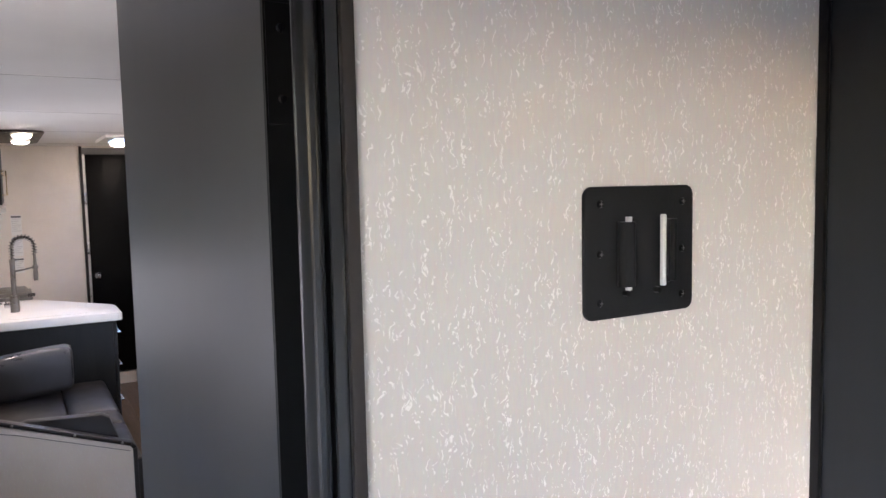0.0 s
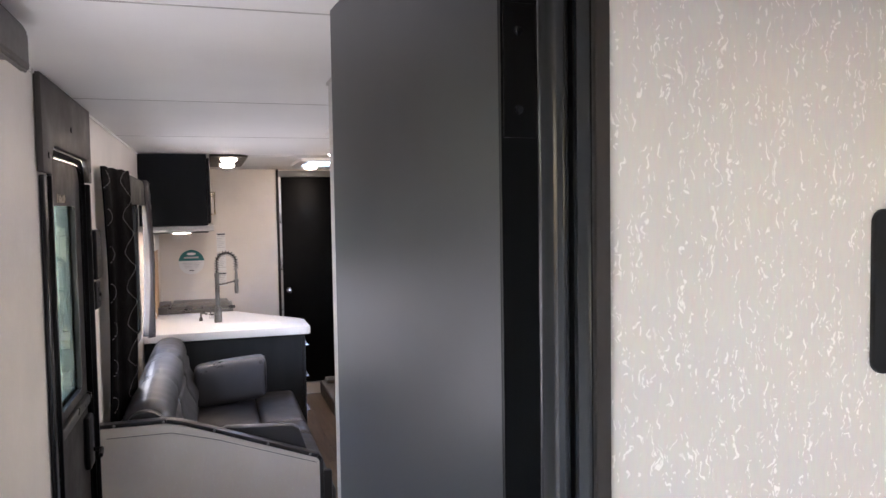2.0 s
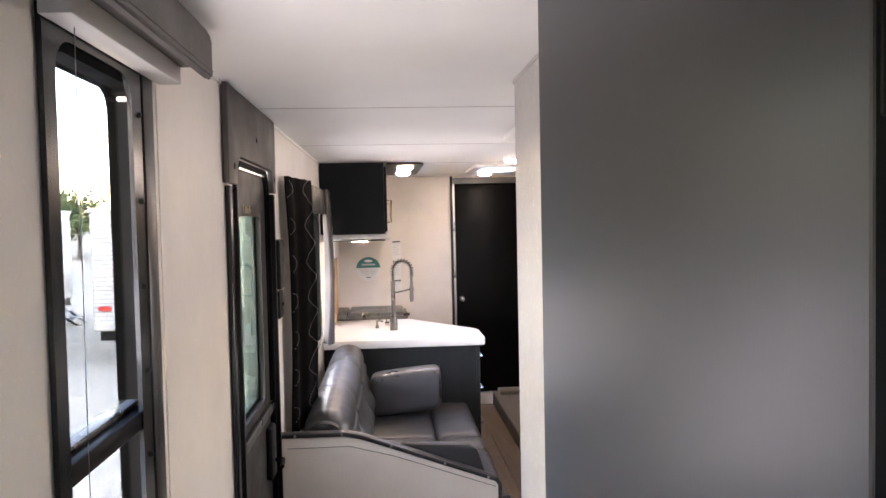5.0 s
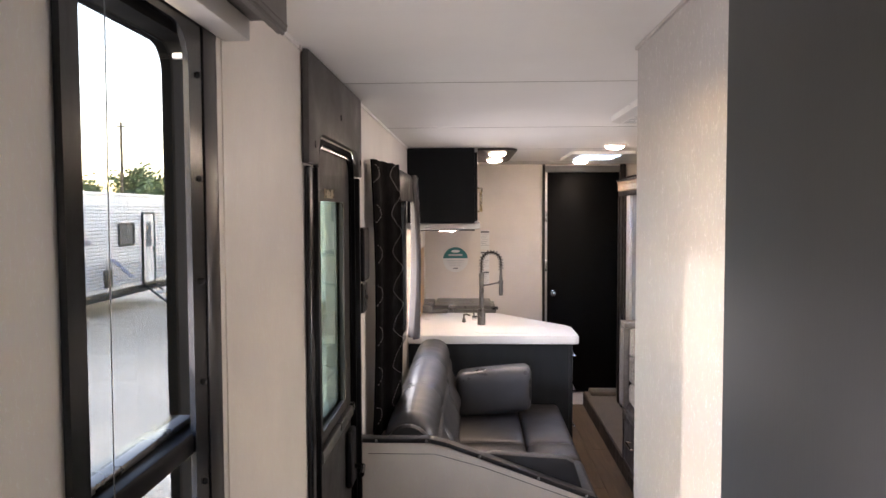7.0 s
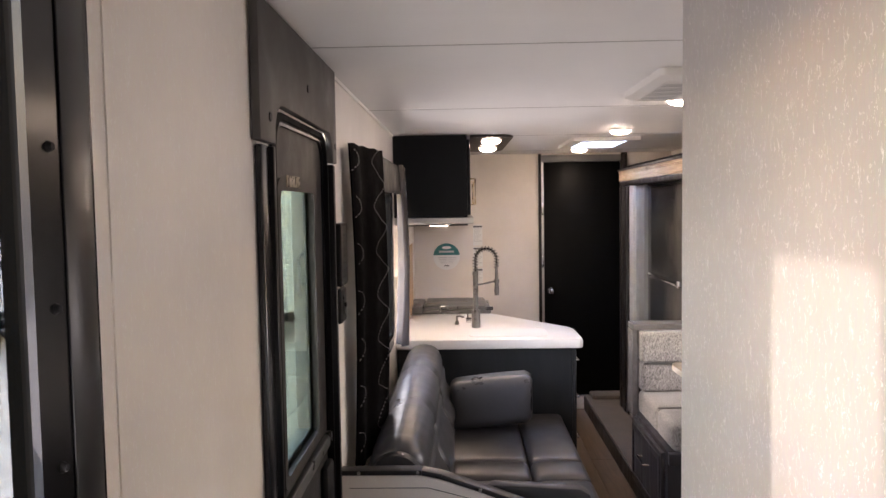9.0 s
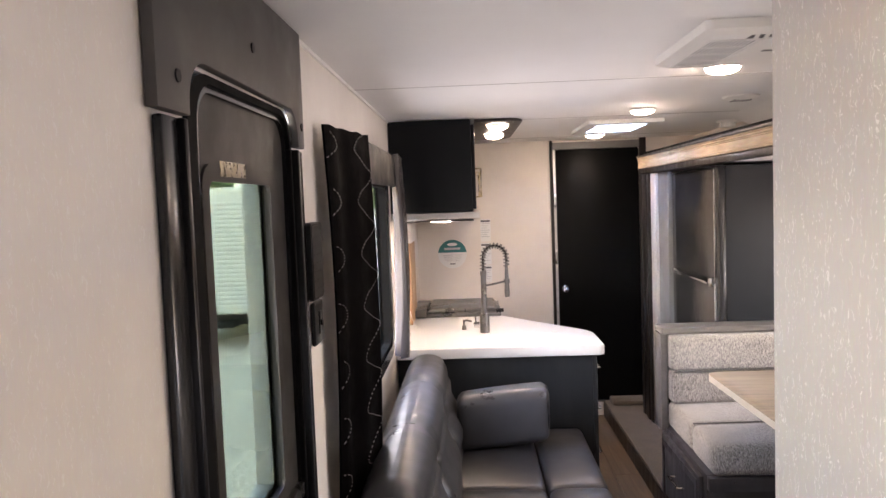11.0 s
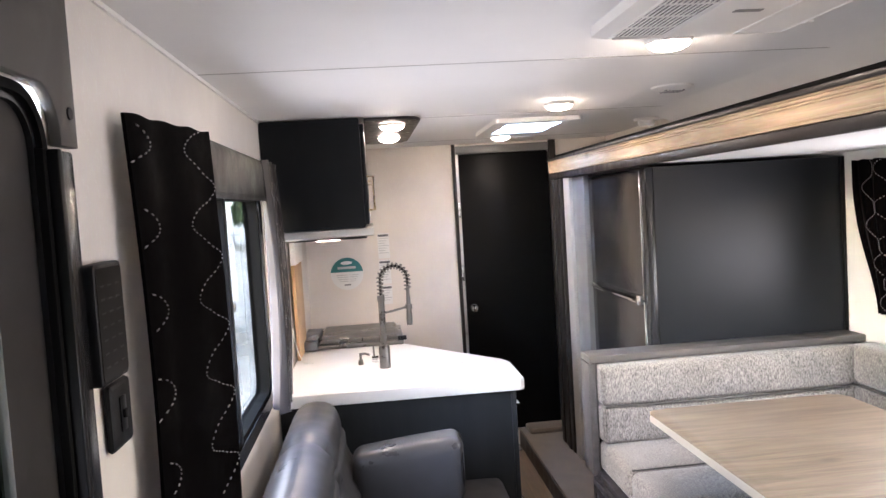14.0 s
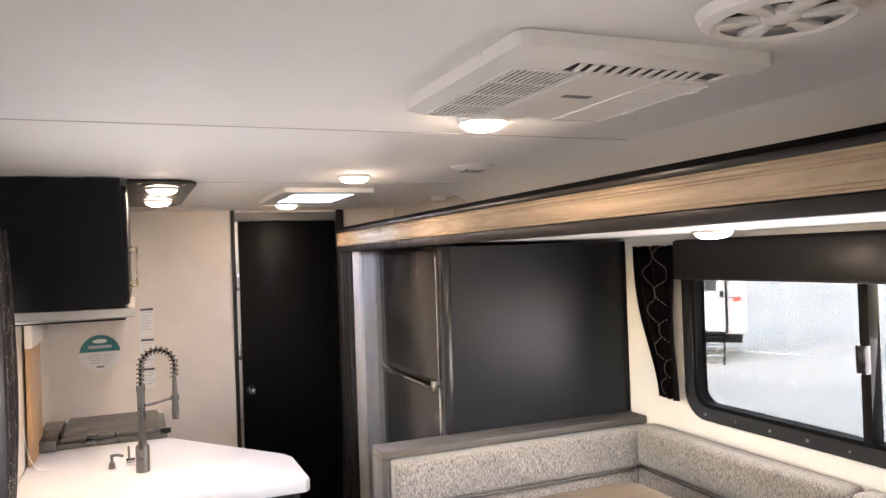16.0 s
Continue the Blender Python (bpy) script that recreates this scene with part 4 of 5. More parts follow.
    for x0 in (0.045, 0.545):
        for k in range(4):
            part("vent_slot", bm_box(B(), (x0 + 0.002, 8.448, 0.926 + 0.006 * k), (x0 + 0.05, 8.47, 0.930 + 0.006 * k), 0.001), M_BLACK, st)
    part("side_block", bm_box(B(), (0.012, 8.42, 0.905), (0.10, 8.9, 0.955), 0.004), M_GUN, st)
    bd = thing("cutting_board", (0.03, 8.5, 0.90), "birch board leaning on the wall behind the counter", "board")
    part("panel", bm_box(B(), (0.012, 8.20, 0.9005), (0.03, 8.58, 1.40), 0.003), M_PLY, bd)
    part("white_edge", bm_box(B(), (0.010, 8.20, 1.401), (0.04, 8.58, 1.52), 0.004), M_WHITEP, bd, "white upper strip")
    # overhead cabinet
    o = thing("overhead_cabinet", (0.2, 8.3, 1.585), "black overhead cabinet with brass-coloured bar pulls", "cabinet")
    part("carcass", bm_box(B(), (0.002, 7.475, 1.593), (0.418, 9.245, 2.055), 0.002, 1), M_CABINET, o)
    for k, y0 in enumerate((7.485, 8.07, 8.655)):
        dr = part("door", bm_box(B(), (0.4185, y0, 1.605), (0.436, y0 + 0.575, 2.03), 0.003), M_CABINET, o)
        yh = y0 + 0.06
        part("pull", bm_tube(B(), [(0.436, yh, 1.665), (0.464, yh, 1.665), (0.464, yh, 1.81), (0.436, yh, 1.81)], 0.005, 8), M_BRASS, dr, "brass bar pull")
    so = thing("light_soffit", (0.58, 8.1, 2.03), "dark ceiling plate with two round lamps beside the cabinet", "soffit")
    part("plate", bm_prism(B(), [(0.438, 7.52), (0.62, 7.52), (0.665, 7.55), (0.688, 7.61), (0.68, 8.60), (0.65, 8.70), (0.438, 8.70)], "z", 2.045, 2.0585, 0.003), M_DARKWOOD, so)
    for x_, y_ in ((0.48, 7.56), (0.64, 7.59), (0.655, 8.1), (0.64, 8.62)):
        part("screw", bm_cyl(B(), (x_, y_, 2.046), (x_, y_, 2.043), 0.006, n=10), M_SCREW, so)
    h = thing("range_hood", (0.23, 8.0, 1.54), "brushed steel range hood with a lit lamp", "range hood")
    part("body", bm_prism(B(), [(0.004, 1.550), (0.440, 1.556), (0.452, 1.572), (0.452, 1.591), (0.004, 1.591)], "y", 7.49, 8.55, 0.003), M_STEEL, h)
    part("underside", bm_box(B(), (0.03, 7.52, 1.545), (0.42, 8.52, 1.5495)), M_BLACK, h)
    part("lamp_lens", bm_box(B(), (0.20, 7.60, 1.541), (0.30, 7.70, 1.5445), 0.001, 1), M_LAMP, h, "small warm lit lens")
    part("front_lip", bm_prism(B(), [(7.470, 1.560), (7.489, 1.556), (7.489, 1.590), (7.482, 1.590)], "x", 0.004, 0.452), M_STEEL, h, "brushed steel lip")
    # printed disc and notices on the wall
    d = thing("info_sticker", (0.262, 9.249, 1.24), "round white and teal information sticker on the wall", "sticker")
    c0 = (0.258, 1.250)
    n = 40
    R = 0.107
    disc = [(c0[0] + R * math.cos(2 * math.pi * k / n), c0[1] + R * math.sin(2 * math.pi * k / n)) for k in range(n)]
    part("disc", bm_prism(B(), disc, "y", 9.2470, 9.2495), M_PAPER, d)
    a0 = math.asin(0.012 / R)
    cap = [(c0[0] + R * math.cos(a0 + (math.pi - 2 * a0) * k / 24), c0[1] + R * math.sin(a0 + (math.pi - 2 * a0) * k / 24)) for k in range(25)]
    part("teal_cap", bm_prism(B(), cap, "y", 9.2455, 9.2468), M_TEAL, d, "teal upper half")
    part("logo", bm_prism(B(), [(c0[0] + 0.038 * math.cos(t_ / 10 * math.pi), c0[1] + 0.072 + 0.012 * math.sin(t_ / 10 * math.pi)) for t_ in range(20)], "y", 9.2445, 9.2453), M_PAPER, d, "pale oval mark")
    part("title_bar", bm_box(B(), (c0[0] - 0.06, 9.2445, c0[1] + 0.032), (c0[0] + 0.06, 9.2453, c0[1] + 0.048)), M_PALEINK, d)
    for k in range(4):
        part("text_bar", bm_box(B(), (c0[0] - 0.07 + 0.006 * k, 9.2462, c0[1] - 0.010 - 0.014 * k), (c0[0] + 0.005, 9.2468, c0[1] - 0.006 - 0.014 * k)), M_PALEINK, d)
        part("text_bar", bm_box(B(), (c0[0] + 0.015, 9.2462, c0[1] - 0.010 - 0.014 * k), (c0[0] + 0.075 - 0.008 * k, 9.2468, c0[1] - 0.007 - 0.014 * k)), M_PALEINK, d)
    part("text_bar", bm_box(B(), (c0[0] - 0.02, 9.2462, c0[1] - 0.078), (c0[0] + 0.02, 9.2468, c0[1] - 0.070)), M_INK, d)
    for k, (z0, z1) in enumerate(((1.335, 1.502), (1.165, 1.325), (1.03, 1.155))):
        nt = thing("safety_notice", (0.52, 9.249, z0), "white printed safety notice on the wall", "notice", "wall notices")
        part("sheet", bm_box(B(), (0.472, 9.2475, z0), (0.548, 9.2495, z1)), M_PAPER, nt)
        part("heading", bm_box(B(), (0.475, 9.2465, z1 - 0.022), (0.545, 9.2474, z1 - 0.008)), M_INK, nt)
        rows_ = int((z1 - z0 - 0.04) / 0.016)
        for r_ in range(rows_):
            part("text_bar", bm_box(B(), (0.477, 9.2467, z1 - 0.036 - 0.016 * r_), (0.543 - 0.012 * ((r_ * 7) % 3), 9.2474, z1 - 0.032 - 0.016 * r_)), M_PALEINK, nt)
    cd = thing("blind_cord", (0.08, 8.10, 0.90), "thin white cord with a paper tag lying on the counter", "cord")
    part("string", bm_tube(B(), [(0.02, 8.02, 1.10), (0.028, 8.03, 1.02), (0.04, 8.05, 0.96), (0.055, 8.09, 0.915), (0.068, 8.12, 0.9045)], 0.0022, 6), M_WHITEP, cd)
    part("tag", bm_box(B(), (0.055, 8.105, 0.9005), (0.10, 8.15, 0.903), 0.0006, 1), M_PAPER, cd)


kitchen()


# ---------------------------------------------------------------- ceiling fixtures
def puck(x, y, z):
    p = thing("ceiling_light", (x, y, z - 0.03), "lit round frosted ceiling light with a warm glow", "ceiling light", "round ceiling lights")
    part("bezel", bm_lathe(B(), (x, y, z), [(0.052, -0.012), (0.057, -0.012), (0.060, -0.008), (0.062, 0.0)], 28), M_WHITEP, p)
    part("diffuser", bm_lathe(B(), (x, y, z), [(0, -0.030), (0.020, -0.029), (0.037, -0.0255), (0.049, -0.019), (0.0545, -0.0125), (0.054, -0.009)], 28), M_LAMP, p, "glowing frosted dome")


for x, y, z in ((0.564, 7.69, 2.044), (0.564, 8.29, 2.044), (1.238, 6.178, H), (1.25, 7.36, H), (1.248, 8.76, H), (2.09, 6.36, 1.789)):
    puck(x, y, z)


def roof_vent():
    v = thing("skylight", (1.27, 8.16, 2.04), "white framed roof skylight in the ceiling", "skylight")
    part("frame", bm_ring(B(), rrect(1.06, 7.83, 1.48, 8.51, 0.02), rrect(1.13, 7.92, 1.41, 8.40, 0.015), "z", H - 0.022, H - 0.001), M_WHITEP, v)
    part("shaft", bm_ring(B(), rrect(1.121, 7.911, 1.419, 8.409, 0.01), rrect(1.13, 7.92, 1.41, 8.40, 0.01), "z", H, H + 0.10), M_WHITEP, v)
    pane = part("dome", bm_box(B(), (1.122, 7.912, H + 0.08), (1.418, 8.408, H + 0.086), 0.002), FROST, v, "frosted dome", smooth=False)
    pane.visible_shadow = False
    part("cross_bar", bm_box(B(), (1.13, 8.15, H - 0.02), (1.41, 8.18, H - 0.008), 0.003), M_WHITEP, v)


FROST = glass("frosted_acrylic", (0.95, 0.97, 1.0), 0.5)
roof_vent()


def air_unit():
    x0, x1, y0, y1, zb = 0.980, 1.465, 5.510, 6.02, 2.026
    a = thing("air_conditioner", (1.22, 5.77, zb), "white ceiling air conditioner with slatted grilles", "air conditioner")
    openings = ((x0 + 0.038, y0 + 0.095, x0 + 0.168, y1 - 0.038), (x1 - 0.150, y0 + 0.115, x1 - 0.040, y1 - 0.040), (x0 + 0.12, y0 + 0.040, x1 - 0.06, y0 + 0.095))
    bm = B()
    bm_wall(bm, "z", zb, zb + 0.006, (x0 + 0.03, x1 - 0.03), (y0 + 0.03, y1 - 0.03), openings)
    part("face", bm, M_WHITEP, a, smooth=False)
    bm = B()
    lo = rrect(x0 + 0.03, y0 + 0.03, x1 - 0.03, y1 - 0.03, 0.004)
    hi = rrect(x0, y0, x1, y1, 0.02)
    vl = [bm.verts.new((*p, zb)) for p in lo]
    vm = [bm.verts.new((*p, zb + 0.010)) for p in hi]
    vh = [bm.verts.new((*p, H - 0.001)) for p in hi]
    for r0, r1 in ((vl, vm), (vm, vh)):
        for i in range(len(r0)):
            j = (i + 1) % len(r0)
            bm.faces.new((r0[i], r0[j], r1[j], r1[i]))
    bmesh.ops.recalc_face_normals(bm, faces=bm.faces)
    part("rim", bm, M_WHITEP, a)
    # thin black sheets stand in for the shaded hollow behind the openings
    for hx0, hy0, hx1, hy1 in openings:
        part("grille_shade", bm_box(B(), (hx0, hy0, zb + 0.0042), (hx1, hy1, zb + 0.0058)), M_BLACK, a, "black sheet for the shade behind the grille", smooth=False)
    for (gx0, gy0, gx1, gy1), solid in ((openings[0], 0.36), (openings[1], 0.70)):
        part("grille_rim", bm_ring(B(), rrect(gx0 - 0.006, gy0 - 0.006, gx1 + 0.006, gy1 + 0.006, 0.008), rrect(gx0 + 0.001, gy0 + 0.001, gx1 - 0.001, gy1 - 0.001, 0.004), "z", zb - 0.0022, zb + 0.001), M_WHITEP, a)
        pitch = (gx1 - gx0) / 12.0
        for k in range(13):
            xx = gx0 + pitch * (k - solid / 2)
            part("slat", bm_box(B(), (max(gx0, xx), gy0, zb - 0.0006), (min(gx1, xx + pitch * solid), gy1, zb + 0.0012)), M_WHITEP, a, smooth=False)
        for k in (1, 2, 3):
            yy = gy0 + (gy1 - gy0) * k / 4
            part("grille_bar", bm_box(B(), (gx0, yy - 0.0025, zb - 0.0004), (gx1, yy + 0.0025, zb + 0.002)), M_WHITEP, a, smooth=False)
    for k in range(11):
        xx = x0 + 0.13 + 0.0235 * k
        bm = B()
        bm_prism(bm, [(xx, y0 + 0.041), (xx + 0.010, y0 + 0.041), (xx + 0.022, y0 + 0.094), (xx + 0.012, y0 + 0.094)], "z", zb - 0.0006, zb + 0.002)
        part("louvre", bm, M_WHITEP, a, smooth=False)
    part("name_plate", bm_box(B(), (1.205, 5.755, zb - 0.001), (1.265, 5.775, zb + 0.001), 0.0004, 1), M_GREYTRIM, a, "small grey name plate")
    for y_ in (5.66, 5.86):
        part("clip", bm_box(B(), (x1 - 0.045, y_, zb - 0.006), (x1 - 0.03, y_ + 0.02, zb), 0.002), M_WHITEP, a)


air_unit()


def speaker():
    c = Vector((1.285, 5.33, H))
    s = thing("ceiling_speaker", c - Vector((0, 0, 0.02)), "round white ceiling speaker with dark spoked openings", "speaker")
    part("rim", bm_lathe(B(), c, [(0.082, -0.018), (0.092, -0.022), (0.105, -0.016), (0.112, -0.001)], 40), M_WHITEP, s)
    part("cone", bm_lathe(B(), c, [(0, -0.004), (0.082, -0.004), (0.083, -0.002)], 40), M_BLACK, s, "black cone")
    part("hub", bm_lathe(B(), c, [(0, -0.021), (0.020, -0.020), (0.030, -0.015), (0.031, -0.006)], 24), M_WHITEP, s)
    for k in range(6):
        a = radians(60 * k + 15)
        d = Vector((math.cos(a), math.sin(a), 0))
        n = Vector((-d.y, d.x, 0))
        bm = B()
        pts = [c + d * 0.026 + n * 0.007, c + d * 0.026 - n * 0.007, c + d * 0.086 - n * 0.017, c + d * 0.086 + n * 0.017]
        bm_prism(bm, [(p.x, p.y) for p in pts], "z", H - 0.019, H - 0.008, 0.002)
        part("spoke", bm, M_WHITEP, s)


speaker()
dv = thing("ceiling_vent", (1.63, 7.02, 2.03), "round white ceiling vent with a slotted face", "vent")
part("dish", bm_lathe(B(), (1.60, 7.03, H), [(0, -0.020), (0.035, -0.019), (0.055, -0.014), (0.075, -0.006), (0.078, 0)], 32), M_WHITEP, dv)
for k in range(6):
    part("slot", bm_box(B(), (1.562 + 0.0135 * k, 7.0, H - 0.0212), (1.568 + 0.0135 * k, 7.06, H - 0.0165)), M_GREYTRIM, dv)
sd = thing("smoke_alarm", (1.93, 8.17, 2.02), "small white round smoke alarm on the ceiling", "smoke alarm")
part("base", bm_lathe(B(), (1.93, 8.17, H), [(0, -0.012), (0.062, -0.012), (0.066, 0)], 28), M_WHITEP, sd)
part("dome", bm_lathe(B(), (1.93, 8.17, H), [(0, -0.042), (0.034, -0.041), (0.042, -0.034), (0.043, -0.012)], 28), M_WHITEP, sd)

# ---------------------------------------------------------------- sofa and half wall
def half_wall():
    w = thing("half_wall", (0.4, 5.51, 0.0), "low taupe half wall with black edge trim and screws", "half wall")
    top = [(0.004, 0.841), (0.25, 0.841), (0.31, 0.828), (0.43, 0.786), (0.838, 0.637)]
    poly = [(0.004, 0.0)] + top + [(0.850, 0.622), (0.850, 0.0)]
    part("panel", bm_prism(B(), poly, "y", 5.497, 5.53), M_WALLP, w, smooth=False)
    cap = [(x, z) for x, z in top] + [(0.850, 0.622), (0.852, 0.0)]
    bm = B()
    prev = None
    for (x, z), (x2, z2) in zip(cap, cap[1:]):
        d = Vector((x2 - x, z2 - z)).normalized()
        n = Vector((-d.y, d.x)) * 0.016
        a, b = Vector((x, z)), Vector((x2, z2)) + d * 0.002
        bm_prism(bm, [tuple(a), tuple(b), tuple(b + n), tuple(a + n)], "y", 5.489, 5.538, 0.003)
    part("edge_trim", bm, M_LEATHERD, w, "black padded edge trim")
    for x, z in ((0.06, 0.845), (0.24, 0.845), (0.43, 0.79), (0.64, 0.714), (0.81, 0.652)):
        part("screw", bm_cyl(B(), (x, 5.4895, z + 0.004), (x, 5.486, z + 0.004), 0.006, 0.004, 10), M_SCREW, w)
    part("seam_line", bm_tube(B(), [(0.03, 5.4965, 0.80), (0.27, 5.4965, 0.80), (0.44, 5.4965, 0.755), (0.84, 5.4965, 0.615)], 0.0012, 5), M_PIPING, w, "stitched seam")


half_wall()


def sofa():
    s = thing("sofa", (0.5, 6.5, 0.0), "charcoal leatherette sofa with a rolled tufted backrest", "sofa")
    part("base", bm_box(B(), (0.06, 5.56, 0.03), (0.90, 7.46, 0.30), 0.015), M_LEATHERD, s)
    for y0, y1 in ((5.58, 6.435), (6.437, 6.672), (6.674, 7.46)):
        for x0, x1 in ((0.22, 0.70), (0.705, 0.955)):
            bm = B()
            bm_cushion(bm, (x0, y0, 0.29), (x1, y1, 0.475), 0.035, (0, 0, 0.018), 8)
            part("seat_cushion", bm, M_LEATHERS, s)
    # backrest: lower tufted panels and an overhanging roll
    for y0, y1 in ((5.60, 6.22), (6.225, 6.84), (6.845, 7.44)):
        def lean(p, u):
            return Vector((-(p.z - 0.45) * 0.22 + 0.012 * math.sin(p.z * 34), 0, 0))
        bm = B()
        bm_cushion(bm, (0.20, y0, 0.42), (0.36, y1, 0.78), 0.05, (0.02, 0, 0), 8, lean)
        part("back_cushion", bm, M_LEATHER, s)

    def crease(p, u):
        d = min(abs(p.y - 6.22), abs(p.y - 6.84))
        near = math.exp(-(d / 0.05) ** 2)
        cut = 0.016 * math.exp(-(d / 0.010) ** 2) + 0.006 * near
        rad = Vector((p.x - 0.18, 0, p.z - 0.78))
        wr = 0.0038 * math.sin(p.y * 61 + 4 * math.sin(p.z * 22)) * (0.35 + near)
        return -rad.normalized() * (cut + wr) + Vector((0.010 * (p.z - 0.78), 0, 0))
    bm = B()
    bm_cushion(bm, (0.088, 5.60, 0.655), (0.282, 7.44, 0.893), 0.088, (0.006, 0, 0.006), 46, crease)
    part("head_roll", bm, M_LEATHER, s)
    part("roll_seam", bm_tube(B(), [(0.278, 5.63 + 0.0895 * k, 0.742 + 0.002 * math.sin(k * 1.7)) for k in range(21)], 0.003, 6), M_LEATHERD, s)
    part("roll_end", bm_prism(B(), [(0.102, 0.66)] + [(0.185 - 0.083 * math.cos(radians(a)), 0.79 + 0.083 * math.sin(radians(a))) for a in range(0, 181, 12)] + [(0.268, 0.66)], "y", 5.578, 5.63, 0.006), M_LEATHERD, s, "black end cap of the roll")
    part("back_shell", bm_box(B(), (0.035, 5.58, 0.05), (0.20, 7.44, 0.70), 0.02), M_LEATHERD, s)
    part("side_panel", bm_box(B(), (0.30, 5.545, 0.05), (0.93, 5.578, 0.56), 0.01), M_LEATHERD, s)
    part("end_arm", bm_prism(B(), [(0.46, 0.40), (0.46, 0.762), (0.50, 0.775), (0.77, 0.760), (0.80, 0.742), (0.86, 0.56), (0.90, 0.40)], "y", 5.583, 5.640, 0.012), M_LEATHERD, s, "black padded end arm")
    b = thing("bolster_pillow", (0.48, 7.2, 0.48), "charcoal leatherette bolster pillow leaning on the sofa end", "pillow")

    def tilt(p, u):
        return Vector((0, 0, 0.10 * (p.x - 0.54)))
    body = part("cover", bm_cushion(B(), (0.330, 7.07, 0.505), (0.760, 7.25, 0.757), 0.042, (0, 0.012, 0.008), 8, tilt), M_LEATHER, b)
    part("piping", bm_tube(B(), [(0.752, 7.16 + 0.084 * math.cos(t_), 0.653 + 0.116 * math.sin(t_)) for t_ in [2 * math.pi * k / 24 for k in range(24)]], 0.004, 6, True), M_LEATHERD, body)

    s.location.x -= 0.02
    b.location.x -= 0.02


sofa()


# ---------------------------------------------------------------- curtains
def curtain(name, y0, y1, z0, z1, x, label, folds, amp, sign=1, gather=0.0, lines=(), tie=None, lining=None, bulge=0.0, anchor=0.5, spread=0.16):
    """Hanging cloth with upright folds; a dashed wave is stitched along each of lines (fractions of the width)."""
    c = thing(name, (x, (y0 + y1) / 2, z0), label, "curtain")
    nu, nv = 64, 40

    def at(u, v, off=0.0):
        z = z1 + (z0 - z1) * v
        squeeze = 1.0
        if tie:
            squeeze = 1 - gather * math.exp(-((v - tie) / spread) ** 2)
        yy = y0 + (y1 - y0) * (anchor + (u - anchor) * squeeze) + 0.006 * math.sin(v * 5 + u * 3)
        a = amp * (0.55 + 0.45 * v) * (0.7 + 0.3 * math.sin(5 * u + 1))
        xx = x + sign * (bulge * u + a * math.sin(2 * math.pi * folds * u + 0.5 * math.sin(v * 3)) + 0.012 * math.sin(v * 3.1) + off)
        return Vector((xx, yy, z + 0.002 * math.sin(u * 20)))
    bm = B()
    g = [[bm.verts.new(at(i / nu, j / nv)) for j in range(nv + 1)] for i in range(nu + 1)]
    g2 = [[bm.verts.new(at(i / nu, j / nv, -0.006)) for j in range(nv + 1)] for i in range(nu + 1)]
    for i in range(nu):
        for j in range(nv):
            bm.faces.new((g[i][j], g[i + 1][j], g[i + 1][j + 1], g[i][j + 1]))
            bm.faces.new((g2[i][j], g2[i][j + 1], g2[i + 1][j + 1], g2[i + 1][j]))
    for i in range(nu):
        for j in (0, nv):
            bm.faces.new((g[i][j], g2[i][j], g2[i + 1][j], g[i + 1][j]))
    for j in range(nv):
        for i in (0, nu):
            bm.faces.new((g[i][j], g[i][j + 1], g2[i][j + 1], g2[i][j]))
    bmesh.ops.recalc_face_normals(bm, faces=bm.faces)
    part("cloth", bm, lining or M_CURTAIN, c)
    period = 0.155
    for u0, w, ph in lines:
        bm = B()
        n = int((z1 - z0) / 0.0080)
        for k in range(n):
            v = (k + 0.5) / n
            zz = (z1 - z0) * v
            u = u0 + w * math.sin(2 * math.pi * zz / period + ph)
            if not 0.01 < u < 0.99:
                continue
            v2 = (k + 1.05) / n
            zz2 = (z1 - z0) * v2
            u2 = u0 + w * math.sin(2 * math.pi * zz2 / period + ph)
            p, q = at(u, v, 0.003), at(u2, v2, 0.003)
            bm_tube(bm, [p, p.lerp(q, 0.62)], 0.0015, 4)
        tagged(part("embroidery", bm, M_STITCH, c, "dashed white wave stitching", smooth=False), kind="stuff")
    return c


curtain("window_curtain", 5.655, 6.035, 0.79, 1.866, 0.030, "black curtain with dashed white wave stitching beside the window", 2, 0.007,
        bulge=0.065, lines=((0.78, 0.20, 2.73), (1.19, 0.20, 2.73 + math.pi), (-0.01, 0.20, 2.73 + math.pi)))
curtain("window_curtain", 6.98, 7.36, 0.955, 1.865, 0.075, "dark curtain with white wave stitching drawn to the window's end", 3, 0.035,
        lining=M_LINING, lines=((0.14, 0.10, 0.0), (0.35, 0.10, math.pi), (0.75, 0.1, 0.0)))
curtain("window_curtain", 6.99, 7.27, 1.12, 1.748, 2.465, "short black curtain tied at its lower end", 3, 0.022, -1, 0.60,
        lines=((0.30, 0.12, 0.0), (0.60, 0.12, math.pi)), tie=0.97, anchor=0.08, spread=0.50)

# ---------------------------------------------------------------- wall controls by the entry door
p = thing("control_panel", (0.0, 5.51, 1.40), "black wall control panel with small button marks", "control panel")
part("case", bm_prism(B(), rrect(5.455, 1.424, 5.580, 1.613, 0.010), "x", 0.001, 0.027, 0.004), M_BLACKP, p)
part("face", bm_prism(B(), rrect(5.461, 1.431, 5.574, 1.606, 0.008), "x", 0.0272, 0.0282), M_BLACK, p)
for r_ in range(7):
    for c_ in range(3):
        part("button_mark", bm_box(B(), (0.0283, 5.472 + 0.034 * c_, 1.450 + 0.021 * r_), (0.0287, 5.490 + 0.034 * c_, 1.453 + 0.021 * r_)), M_DIMMARK, p)
part("label", bm_box(B(), (0.001, 5.584, 1.43), (0.0025, 5.636, 1.572)), M_PAPER, p, "white printed label")
